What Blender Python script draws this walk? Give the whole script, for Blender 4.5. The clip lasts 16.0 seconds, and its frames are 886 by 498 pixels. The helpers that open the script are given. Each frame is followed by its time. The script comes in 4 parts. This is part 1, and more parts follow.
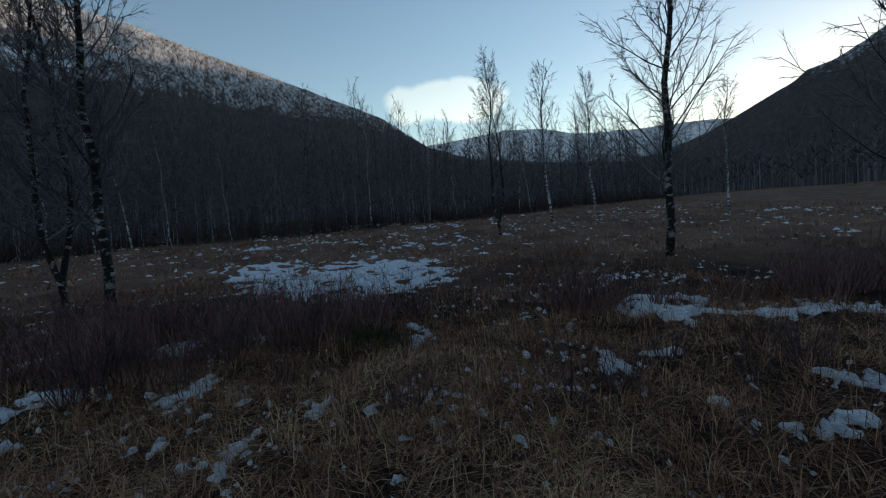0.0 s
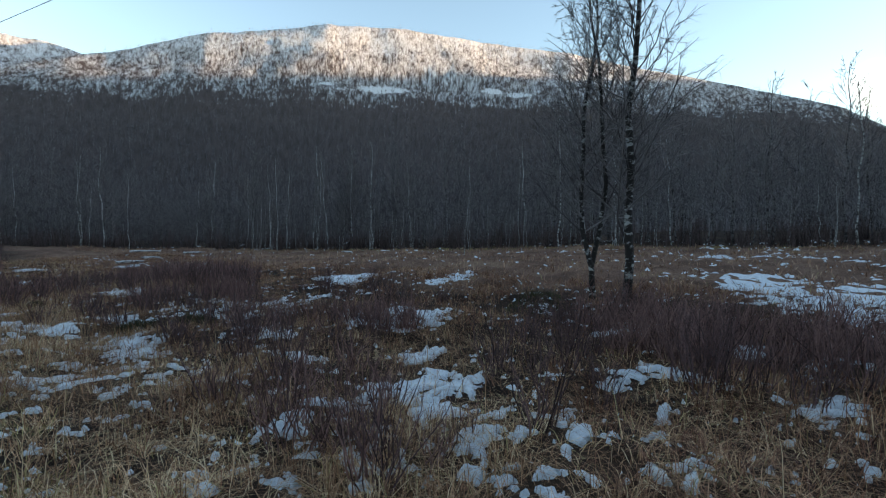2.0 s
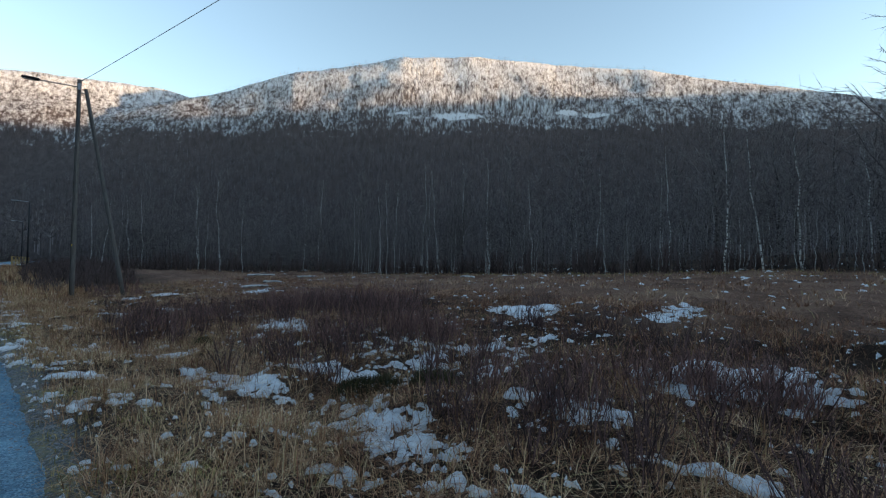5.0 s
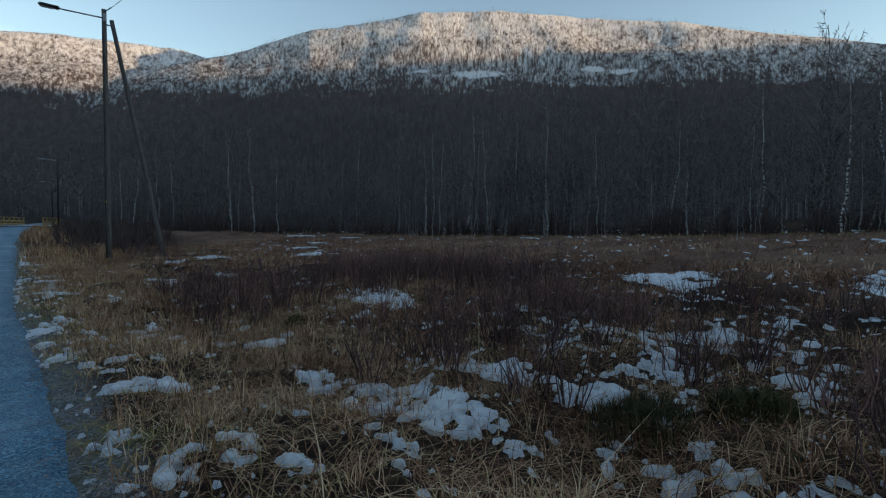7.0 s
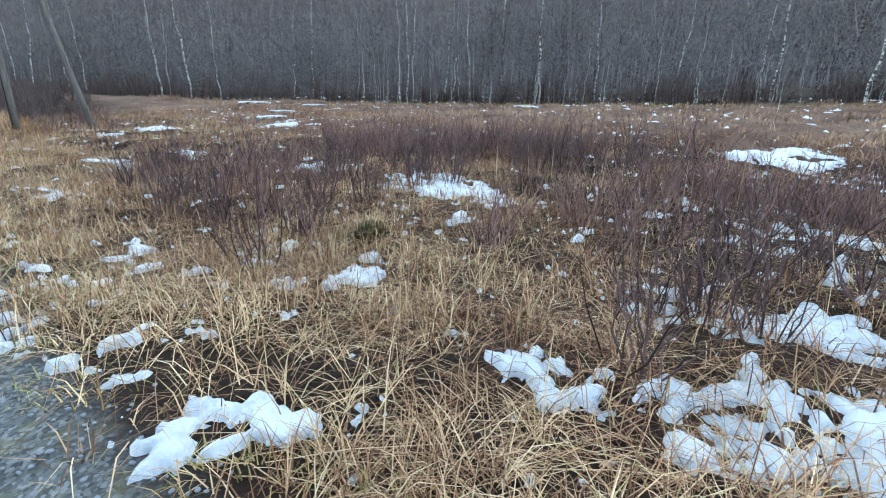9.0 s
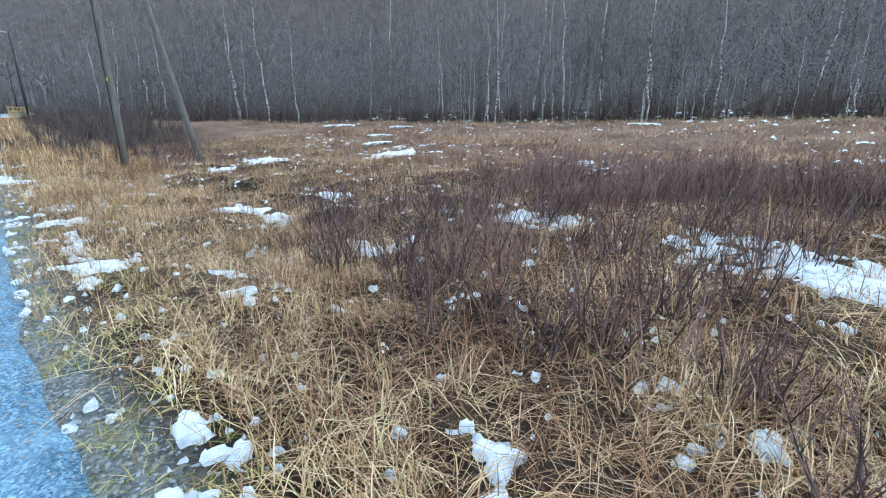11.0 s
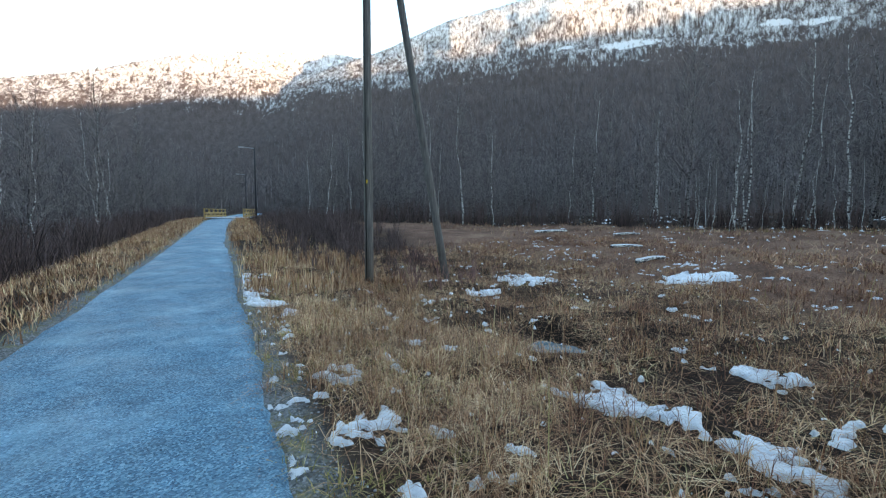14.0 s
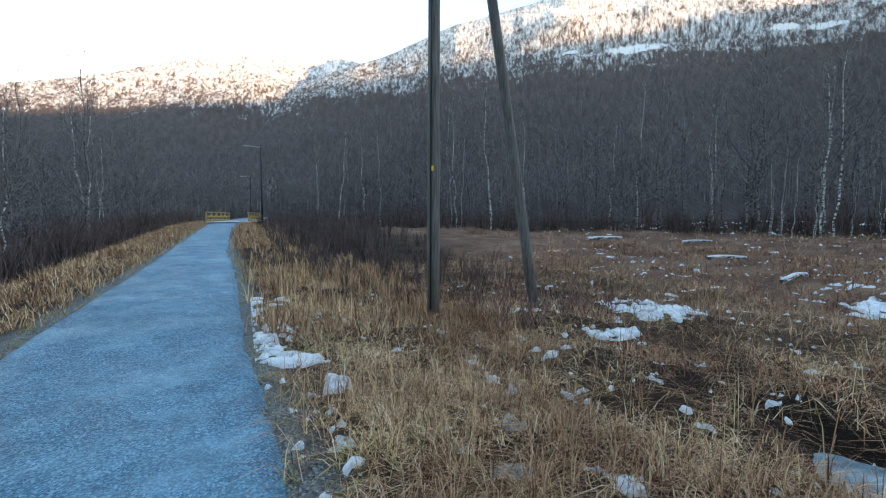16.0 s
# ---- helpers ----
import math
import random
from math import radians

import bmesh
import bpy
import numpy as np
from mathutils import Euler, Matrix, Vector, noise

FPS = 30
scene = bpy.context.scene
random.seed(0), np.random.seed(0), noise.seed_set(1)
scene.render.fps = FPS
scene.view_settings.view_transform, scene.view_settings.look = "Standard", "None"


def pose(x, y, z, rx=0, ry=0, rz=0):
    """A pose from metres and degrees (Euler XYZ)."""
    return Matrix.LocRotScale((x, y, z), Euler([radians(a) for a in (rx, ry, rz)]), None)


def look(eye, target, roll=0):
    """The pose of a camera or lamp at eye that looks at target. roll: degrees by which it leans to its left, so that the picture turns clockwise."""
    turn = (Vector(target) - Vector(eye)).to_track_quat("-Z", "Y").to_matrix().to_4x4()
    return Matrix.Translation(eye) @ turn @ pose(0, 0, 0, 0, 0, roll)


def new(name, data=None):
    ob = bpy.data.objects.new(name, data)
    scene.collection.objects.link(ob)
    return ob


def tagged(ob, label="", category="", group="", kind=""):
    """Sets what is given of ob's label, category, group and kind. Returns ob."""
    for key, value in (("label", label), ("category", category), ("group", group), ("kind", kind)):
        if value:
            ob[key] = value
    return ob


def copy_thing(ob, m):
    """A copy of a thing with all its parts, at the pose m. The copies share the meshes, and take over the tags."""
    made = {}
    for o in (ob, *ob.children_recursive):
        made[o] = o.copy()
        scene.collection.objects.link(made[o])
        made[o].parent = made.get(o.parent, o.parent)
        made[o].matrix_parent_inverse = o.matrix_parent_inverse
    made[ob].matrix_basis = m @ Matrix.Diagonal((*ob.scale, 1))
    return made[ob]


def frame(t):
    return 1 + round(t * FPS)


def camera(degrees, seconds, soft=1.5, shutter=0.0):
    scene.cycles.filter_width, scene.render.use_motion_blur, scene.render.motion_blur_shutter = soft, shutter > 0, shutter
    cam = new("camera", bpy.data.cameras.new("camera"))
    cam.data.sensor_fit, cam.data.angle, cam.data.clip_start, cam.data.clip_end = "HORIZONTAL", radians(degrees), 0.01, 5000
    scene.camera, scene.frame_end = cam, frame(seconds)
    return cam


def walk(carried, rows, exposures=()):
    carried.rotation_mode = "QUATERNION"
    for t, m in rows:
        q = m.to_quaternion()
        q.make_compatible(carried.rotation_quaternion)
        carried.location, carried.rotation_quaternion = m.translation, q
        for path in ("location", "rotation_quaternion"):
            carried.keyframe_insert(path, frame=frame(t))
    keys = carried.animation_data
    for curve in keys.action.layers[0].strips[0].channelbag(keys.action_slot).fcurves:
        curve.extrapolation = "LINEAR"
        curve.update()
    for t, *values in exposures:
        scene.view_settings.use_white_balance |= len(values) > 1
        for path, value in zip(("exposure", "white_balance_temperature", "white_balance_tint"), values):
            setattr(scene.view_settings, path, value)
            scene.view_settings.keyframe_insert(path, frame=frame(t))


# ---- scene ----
cam = camera(87.0, 16.0, soft=1.2)
PATH = [
    (0, (1.655, -6.466, 1.794), (3.637, -6.711, 1.681), -4.2),
    (0.5, (1.53, -5.991, 1.796), (3.508, -5.725, 1.671), -3.0),
    (1, (1.469, -5.412, 1.791), (3.284, -4.574, 1.732), -0.9),
    (1.5, (1.348, -4.757, 1.763), (2.989, -3.615, 1.715), 0.5),
    (2, (1.17, -4.122, 1.731), (2.721, -2.86, 1.699), 0.6),
    (2.5, (1.046, -3.386, 1.688), (2.529, -2.045, 1.678), 0.9),
    (3, (0.863, -2.685, 1.668), (2.289, -1.283, 1.685), 0.8),
    (3.5, (0.881, -1.932, 1.689), (2.303, -0.526, 1.703), 0.8),
    (4, (0.921, -1.09, 1.66), (2.338, 0.321, 1.698), 0.9),
    (4.2, (0.943, -0.804, 1.692), (2.349, 0.618, 1.742), 1.0),
    (6.3, (0.854, 2.94, 1.69), (2.121, 4.486, 1.745), -0.3),
    (6.5, (0.854, 3.264, 1.63), (2.124, 4.808, 1.679), -0.1),
    (7, (0.919, 4.19, 1.525), (2.202, 5.721, 1.432), 0.7),
    (7.5, (0.912, 5.057, 1.402), (2.22, 6.5, 0.947), 1.6),
    (8, (0.994, 5.855, 1.347), (2.354, 7.207, 0.782), 1.6),
    (8.2, (0.993, 6.156, 1.291), (2.37, 7.477, 0.694), 1.7),
    (10.3, (0.859, 9.988, 1.546), (2.224, 11.301, 0.904), 0.3),
    (10.5, (0.777, 10.37, 1.541), (2.123, 11.715, 0.924), 0.3),
    (11, (0.616, 11.307, 1.542), (1.883, 12.747, 0.976), -0.2),
    (11.5, (0.394, 12.216, 1.627), (1.539, 13.786, 1.152), -0.6),
    (12, (0.208, 13.057, 1.674), (1.216, 14.745, 1.305), -1.0),
    (12.5, (0.071, 13.991, 1.707), (0.969, 15.76, 1.451), -0.7),
    (13, (0.015, 14.795, 1.691), (0.874, 16.59, 1.484), -0.8),
    (13.5, (-0.03, 15.662, 1.725), (0.804, 17.472, 1.551), -0.3),
    (14, (-0.027, 16.493, 1.68), (0.77, 18.321, 1.525), 0.1),
    (14.5, (-0.055, 17.449, 1.676), (0.727, 19.283, 1.523), 0.3),
    (15, (-0.041, 18.35, 1.612), (0.74, 20.186, 1.466), 0.3),
    (15.5, (-0.052, 19.247, 1.615), (0.731, 21.082, 1.466), 0.3),
    (16, (-0.086, 20.025, 1.619), (0.699, 21.859, 1.484), 0.2),
]
EXPOSURES = [(0, 1.12, 6600, 13), (0.5, 1.3, 6700, 13), (1, 1.58, 6900, 13), (1.5, 2.02, 7100, 13), (2.5, 2.8, 7400, 16), (3.5, 2.95, 7500, 16), (4.2, 2.6, 7300, 15), (6.3, 1.98, 7100, 14),
             (7, 1.76, 7200, 14), (7.4, 1.86, 7400, 15), (7.8, 3.1, 7900, 18), (8.2, 4.0, 8000, 18), (10.3, 4.52, 8150, 18), (11.5, 4.54, 8050, 17), (12.5, 4.12, 7700, 16), (13, 3.74, 7500, 15), (13.6, 3.62, 7500, 15), (14.5, 3.28, 7500, 15), (16, 3.36, 7500, 15)]
walk(cam, [(t, look(e, a, r)) for t, e, a, r in PATH], EXPOSURES)

# ---- sky and sun: low autumn sun behind the far mountain, valley in blue shade ----
SUN_AZ, SUN_EL = 141.0, 3.8
world = bpy.data.worlds.new("sky")
scene.world = world
world.use_nodes = True
wn = world.node_tree.nodes
sky = wn.new("ShaderNodeTexSky")
sky.sky_type = "NISHITA"
sky.sun_disc = False
sky.sun_elevation, sky.sun_rotation = radians(SUN_EL), radians(SUN_AZ)
sky.altitude, sky.dust_density, sky.ozone_density = 200, 0.2, 1.7
wn["Background"].inputs["Strength"].default_value = 0.15
wl = world.node_tree.links


def wmath(op, a, b=0.0):
    m = wn.new("ShaderNodeMath")
    m.operation = op
    for sock, v in zip(m.inputs, (a, b)):
        if isinstance(v, (int, float)):
            sock.default_value = v
        else:
            wl.new(v, sock)
    return m.outputs[0]


def cloud_cover(az, el, wide, tall, grain, seed):
    """A bank of cloud round one bearing and elevation, ragged by noise, flat below."""
    tc = wn.new("ShaderNodeTexCoord")
    turned = wn.new("ShaderNodeVectorRotate")
    turned.rotation_type = "Z_AXIS"
    turned.inputs["Angle"].default_value = radians(az)
    wl.new(tc.outputs["Generated"], turned.inputs["Vector"])
    sep = wn.new("ShaderNodeSeparateXYZ")
    wl.new(turned.outputs[0], sep.inputs[0])
    nz = wn.new("ShaderNodeTexNoise")
    nz.inputs["Scale"].default_value, nz.inputs["Detail"].default_value = grain, 7
    mp = wn.new("ShaderNodeMapping")
    mp.inputs["Location"].default_value = (seed, seed, 0)
    wl.new(tc.outputs["Generated"], mp.inputs["Vector"])
    wl.new(mp.outputs[0], nz.inputs["Vector"])
    dx = wmath("DIVIDE", sep.outputs["X"], math.sin(radians(wide)))
    dz = wmath("DIVIDE", wmath("SUBTRACT", sep.outputs["Z"], math.sin(radians(el))), math.sin(radians(tall)))
    d = wmath("ADD", wmath("POWER", wmath("ABSOLUTE", dx), 3.0), wmath("POWER", wmath("ABSOLUTE", dz), 2.0))
    d = wmath("SUBTRACT", wmath("ADD", 1.0, wmath("MULTIPLY", wmath("SUBTRACT", nz.outputs["Fac"], 0.5), 2.2)), d)
    front = wmath("GREATER_THAN", sep.outputs["Y"], 0.0)
    mr = wn.new("ShaderNodeMapRange")
    mr.interpolation_type = "SMOOTHSTEP"
    mr.inputs["From Min"].default_value, mr.inputs["From Max"].default_value = 0.0, 0.55
    wl.new(d, mr.inputs["Value"])
    return wmath("MULTIPLY", mr.outputs[0], front)


tinted = wn.new("ShaderNodeMix")
tinted.data_type, tinted.blend_type = "RGBA", "MULTIPLY"
tinted.inputs[0].default_value = 1.0
tinted.inputs[7].default_value = (1.9, 1.5, 1.25, 1)
wl.new(sky.outputs[0], tinted.inputs[6])
covered = wn.new("ShaderNodeMix")
covered.data_type = "RGBA"
cover = wmath("MAXIMUM", cloud_cover(98.5, 14.3, 7.6, 2.7, 9, 1.7), wmath("MULTIPLY", cloud_cover(-24, 14, 24, 5, 5, 4.2), 0.7))
wl.new(cover, covered.inputs[0])
wl.new(sky.outputs[0], covered.inputs[6])
wl.new(tinted.outputs[2], covered.inputs[7])
wl.new(covered.outputs[2], wn["Background"].inputs["Color"])
sd = bpy.data.lights.new("sun", "SUN")
sd.energy, sd.angle, sd.color = 2.2, radians(0.5), (1.0, 0.68, 0.38)
sun = new("sun", sd)
a, e = radians(SUN_AZ), radians(SUN_EL)
sun.matrix_world = look((0, 0, 50), (-math.sin(a) * math.cos(e), -math.cos(a) * math.cos(e), 50 - math.sin(e)))


# ---- material helpers ----
def material(name, rough=0.8, spec=0.3):
    m = bpy.data.materials.new(name)
    m.use_nodes = True
    b = m.node_tree.nodes["Principled BSDF"]
    b.inputs["Roughness"].default_value = rough
    b.inputs["Specular IOR Level"].default_value = spec
    return m, m.node_tree.nodes, m.node_tree.links, b


def coords(nodes, links, scale=(1, 1, 1)):
    g = nodes.new("ShaderNodeNewGeometry")
    mp = nodes.new("ShaderNodeMapping")
    mp.inputs["Scale"].default_value = scale
    links.new(g.outputs["Position"], mp.inputs["Vector"])
    return mp.outputs[0]


def noise_tex(nodes, links, vec, scale, detail=4, rough=0.6):
    n = nodes.new("ShaderNodeTexNoise")
    n.inputs["Scale"].default_value, n.inputs["Detail"].default_value = scale, detail
    n.inputs["Roughness"].default_value = rough
    links.new(vec, n.inputs["Vector"])
    return n.outputs["Fac"]


def ramp(nodes, links, fac, stops, mode="LINEAR"):
    r = nodes.new("ShaderNodeValToRGB")
    r.color_ramp.interpolation = mode
    while len(r.color_ramp.elements) < len(stops):
        r.color_ramp.elements.new(0.5)
    for el, (p, c) in zip(r.color_ramp.elements, stops):
        el.position, el.color = p, (*c, 1) if len(c) == 3 else c
    links.new(fac, r.inputs[0])
    return r.outputs[0]


def grey(v):
    return (v, v, v)


def mix(nodes, links, fac, c1, c2, kind="MIX"):
    m = nodes.new("ShaderNodeMix")
    m.data_type, m.blend_type = "RGBA", kind
    for sock, v in ((m.inputs[0], fac), (m.inputs[6], c1), (m.inputs[7], c2)):
        if isinstance(v, (int, float)):
            sock.default_value = v
        elif isinstance(v, tuple):
            sock.default_value = (*v, 1)
        else:
            links.new(v, sock)
    return m.outputs[2]


def calc(nodes, links, op, a, b=0.0):
    m = nodes.new("ShaderNodeMath")
    m.operation = op
    for sock, v in zip(m.inputs, (a, b)):
        if isinstance(v, (int, float)):
            sock.default_value = v
        else:
            links.new(v, sock)
    return m.outputs[0]


def bump(nodes, links, bsdf, height, strength=0.5, dist=0.02):
    b = nodes.new("ShaderNodeBump")
    b.inputs["Strength"].default_value, b.inputs["Distance"].default_value = strength, dist
    links.new(height, b.inputs["Height"])
    links.new(b.outputs[0], bsdf.inputs["Normal"])


# ---- materials ----
def make_ground():
    m, n, l, b = material("peat_and_dead_grass", 0.95, 0.1)
    v = coords(n, l)
    big = ramp(n, l, noise_tex(n, l, v, 0.35), [(0.35, (0.02, 0.012, 0.009)), (0.5, (0.04, 0.023, 0.017)), (0.65, (0.085, 0.05, 0.033))])
    fine = ramp(n, l, noise_tex(n, l, v, 14, 6, 0.7), [(0.3, grey(0.35)), (0.7, grey(1.35))])
    c = mix(n, l, 1.0, big, fine, "MULTIPLY")
    moss = ramp(n, l, noise_tex(n, l, v, 1.1, 5), [(0.62, grey(0)), (0.72, grey(0.5))])
    c = mix(n, l, moss, c, (0.14, 0.13, 0.05))
    far = n.new("ShaderNodeAttribute")
    far.attribute_name = "lawn"
    flat = ramp(n, l, noise_tex(n, l, v, 0.5, 6, 0.7), [(0.35, (0.12, 0.064, 0.045)), (0.55, (0.23, 0.128, 0.09)), (0.7, (0.30, 0.19, 0.125))])
    c = mix(n, l, far.outputs["Fac"], c, mix(n, l, 1.0, flat, fine, "MULTIPLY"))
    # gravelly, mossy shoulder beside the path
    at = n.new("ShaderNodeAttribute")
    at.attribute_name = "shoulder"
    vor = n.new("ShaderNodeTexVoronoi")
    vor.inputs["Scale"].default_value = 55
    l.new(v, vor.inputs["Vector"])
    grit = ramp(n, l, vor.outputs["Color"], [(0.1, (0.08, 0.085, 0.085)), (0.6, (0.18, 0.185, 0.18)), (0.95, (0.34, 0.35, 0.36))])
    green = ramp(n, l, noise_tex(n, l, v, 2.4, 6, 0.7), [(0.5, grey(0)), (0.64, grey(0.7))])
    edge = calc(n, l, "MULTIPLY", at.outputs["Fac"], ramp(n, l, noise_tex(n, l, v, 3.5, 5), [(0.25, grey(0.5)), (0.5, grey(1))]))
    c = mix(n, l, edge, c, mix(n, l, green, grit, (0.25, 0.22, 0.10)))
    l.new(c, b.inputs["Base Color"])
    bump(n, l, b, noise_tex(n, l, v, 30, 6, 0.7), 0.9, 0.05)
    return m


def make_mountain():
    m, n, l, b = material("birch_slope_and_snow", 0.95, 0.05)
    v = coords(n, l)
    g = n.new("ShaderNodeNewGeometry")
    sep = n.new("ShaderNodeSeparateXYZ")
    l.new(g.outputs["Position"], sep.inputs[0])
    # snow lies above a ragged line and thins out among the trees
    edge = noise_tex(n, l, v, 0.012, 5)
    h = calc(n, l, "ADD", sep.outputs["Z"], calc(n, l, "MULTIPLY", edge, 130))
    cover = ramp(n, l, calc(n, l, "DIVIDE", h, 500), [(0.375, grey(0)), (0.50, grey(0.7)), (0.9, grey(1))])
    # trees and gullies run down the slope
    flat = n.new("ShaderNodeCombineXYZ")
    l.new(calc(n, l, "MULTIPLY", calc(n, l, "ARCTAN2", sep.outputs["X"], sep.outputs["Y"]), 900), flat.inputs[0])
    away = calc(n, l, "SQRT", calc(n, l, "ADD", calc(n, l, "POWER", sep.outputs["X"], 2.0), calc(n, l, "POWER", sep.outputs["Y"], 2.0)))
    l.new(calc(n, l, "MULTIPLY", away, 0.16), flat.inputs[1])
    stems = noise_tex(n, l, flat.outputs[0], 0.22, 6, 0.75)
    patches = noise_tex(n, l, flat.outputs[0], 0.06, 6, 0.65)
    s = calc(n, l, "ADD", calc(n, l, "MULTIPLY", stems, 0.95), calc(n, l, "MULTIPLY", patches, 0.5))
    s = calc(n, l, "ADD", s, calc(n, l, "MULTIPLY", cover, 0.5))
    s = calc(n, l, "DIVIDE", s, 1.6)
    s = calc(n, l, "MULTIPLY", ramp(n, l, s, [(0.655, grey(0)), (0.80, grey(0.95))]), ramp(n, l, cover, [(0.0, grey(0)), (0.3, grey(1))]))
    # open snowfields on the hill's face
    for px, py, pz, wide, tall in ((462, 482, 214, 52, 32), (400, 532, 219, 16, 26), (586, 335, 211, 24, 24), (571, 368, 218, 26, 14), (812, 490, 378, 16, 50)):
        sub = n.new("ShaderNodeVectorMath")
        sub.operation = "SUBTRACT"
        l.new(g.outputs["Position"], sub.inputs[0])
        sub.inputs[1].default_value = (px, py, pz)
        sc = n.new("ShaderNodeVectorMath")
        sc.operation = "MULTIPLY"
        l.new(sub.outputs[0], sc.inputs[0])
        sc.inputs[1].default_value = (1 / wide, 1 / wide, 1 / tall)
        ln = n.new("ShaderNodeVectorMath")
        ln.operation = "LENGTH"
        l.new(sc.outputs[0], ln.inputs[0])
        d = calc(n, l, "SUBTRACT", calc(n, l, "ADD", -0.1, calc(n, l, "MULTIPLY", noise_tex(n, l, flat.outputs[0], 0.14, 6, 0.75), 1.9)), ln.outputs["Value"])
        s = calc(n, l, "MAXIMUM", s, ramp(n, l, d, [(0.0, grey(0)), (0.3, grey(0.95))]))
    wood = ramp(n, l, noise_tex(n, l, flat.outputs[0], 0.12, 8, 0.8), [(0.3, (0.055, 0.045, 0.046)), (0.7, (0.16, 0.126, 0.12))])
    l.new(mix(n, l, s, wood, (0.82, 0.84, 0.88)), b.inputs["Base Color"])
    bump(n, l, b, stems, 1.0, 8.0)
    return m


def make_gravel():
    m, n, l, b = material("wet_frosted_gravel_sky_blue", 0.5, 0.25)
    v = coords(n, l)
    vor = n.new("ShaderNodeTexVoronoi")
    vor.inputs["Scale"].default_value = 70
    l.new(v, vor.inputs["Vector"])
    # the sky's blue reflection on the wet stones, put into their base colour
    sky_blue_stone = ramp(n, l, vor.outputs["Color"], [(0.1, (0.03, 0.095, 0.16)), (0.6, (0.09, 0.24, 0.35)), (0.95, (0.25, 0.45, 0.58))])
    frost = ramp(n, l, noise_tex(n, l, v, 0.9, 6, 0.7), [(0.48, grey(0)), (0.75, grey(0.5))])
    # the frost colour carries the same painted sky blue
    c = mix(n, l, frost, sky_blue_stone, (0.30, 0.54, 0.69))
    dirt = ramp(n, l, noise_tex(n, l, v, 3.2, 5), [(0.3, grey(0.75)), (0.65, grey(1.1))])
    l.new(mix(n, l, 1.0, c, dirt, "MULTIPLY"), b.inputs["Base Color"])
    l.new(ramp(n, l, noise_tex(n, l, v, 1.4, 5), [(0.35, grey(0.45)), (0.7, grey(0.75))]), b.inputs["Roughness"])
    bump(n, l, b, vor.outputs["Distance"], 1.0, 0.02)
    return m


def make_snow():
    m, n, l, b = material("crusted_snow", 0.6, 0.3)
    v = coords(n, l)
    l.new(ramp(n, l, noise_tex(n, l, v, 9, 6), [(0.3, (0.50, 0.54, 0.60)), (0.5, (0.70, 0.73, 0.77)), (0.7, (0.80, 0.82, 0.85))]), b.inputs["Base Color"])
    bump(n, l, b, noise_tex(n, l, v, 26, 7, 0.7), 0.9, 0.04)
    return m


def make_blades(name, stops, rough=0.75):
    m, n, l, b = material(name, rough, 0.2)
    g = n.new("ShaderNodeNewGeometry")
    c = ramp(n, l, g.outputs["Random Per Island"], stops)
    v = coords(n, l)
    patch = ramp(n, l, noise_tex(n, l, v, 0.55, 4), [(0.35, (0.62, 0.50, 0.45)), (0.62, (1.12, 1.08, 1.0))])
    l.new(mix(n, l, 1.0, c, patch, "MULTIPLY"), b.inputs["Base Color"])
    return m


def make_bark(name, light, dark, cut, scale=5.0):
    m, n, l, b = material(name, 0.8, 0.2)
    tc = n.new("ShaderNodeTexCoord")
    mp = n.new("ShaderNodeMapping")
    mp.inputs["Scale"].default_value = (1, 1, 2.2)
    l.new(tc.outputs["Object"], mp.inputs["Vector"])
    marks = ramp(n, l, noise_tex(n, l, mp.outputs[0], scale, 5, 0.7), [(cut, grey(0)), (cut + 0.06, grey(1))])
    l.new(mix(n, l, marks, light, dark), b.inputs["Base Color"])
    bump(n, l, b, marks, 0.4, 0.01)
    return m


def make_twigs(name, c1, c2):
    m, n, l, b = material(name, 0.8, 0.15)
    oi = n.new("ShaderNodeObjectInfo")
    g = n.new("ShaderNodeNewGeometry")
    f = calc(n, l, "FRACT", calc(n, l, "ADD", oi.outputs["Random"], g.outputs["Random Per Island"]))
    l.new(ramp(n, l, f, [(0, c1), (1, c2)]), b.inputs["Base Color"])
    return m


def make_wood(name, c1, c2, rough=0.8):
    m, n, l, b = material(name, rough, 0.2)
    tc = n.new("ShaderNodeTexCoord")
    mp = n.new("ShaderNodeMapping")
    mp.inputs["Scale"].default_value = (14, 14, 0.7)
    l.new(tc.outputs["Object"], mp.inputs["Vector"])
    f = noise_tex(n, l, mp.outputs[0], 3, 6, 0.7)
    l.new(ramp(n, l, f, [(0.3, c1), (0.7, c2)]), b.inputs["Base Color"])
    bump(n, l, b, f, 0.5, 0.01)
    return m


def make_plain(name, colour, rough=0.5, metal=0.0):
    m, n, l, b = material(name, rough)
    f = noise_tex(n, l, coords(n, l), 40, 4)
    l.new(ramp(n, l, f, [(0.3, tuple(c * 0.8 for c in colour)), (0.7, tuple(min(1, c * 1.15) for c in colour))]), b.inputs["Base Color"])
    b.inputs["Metallic"].default_value = metal
    return m


def make_ice():
    m, n, l, b = material("puddle_ice", 0.2, 0.4)
    v = coords(n, l)
    l.new(ramp(n, l, noise_tex(n, l, v, 5, 5), [(0.35, (0.07, 0.13, 0.16)), (0.7, (0.20, 0.31, 0.36))]), b.inputs["Base Color"])
    return m


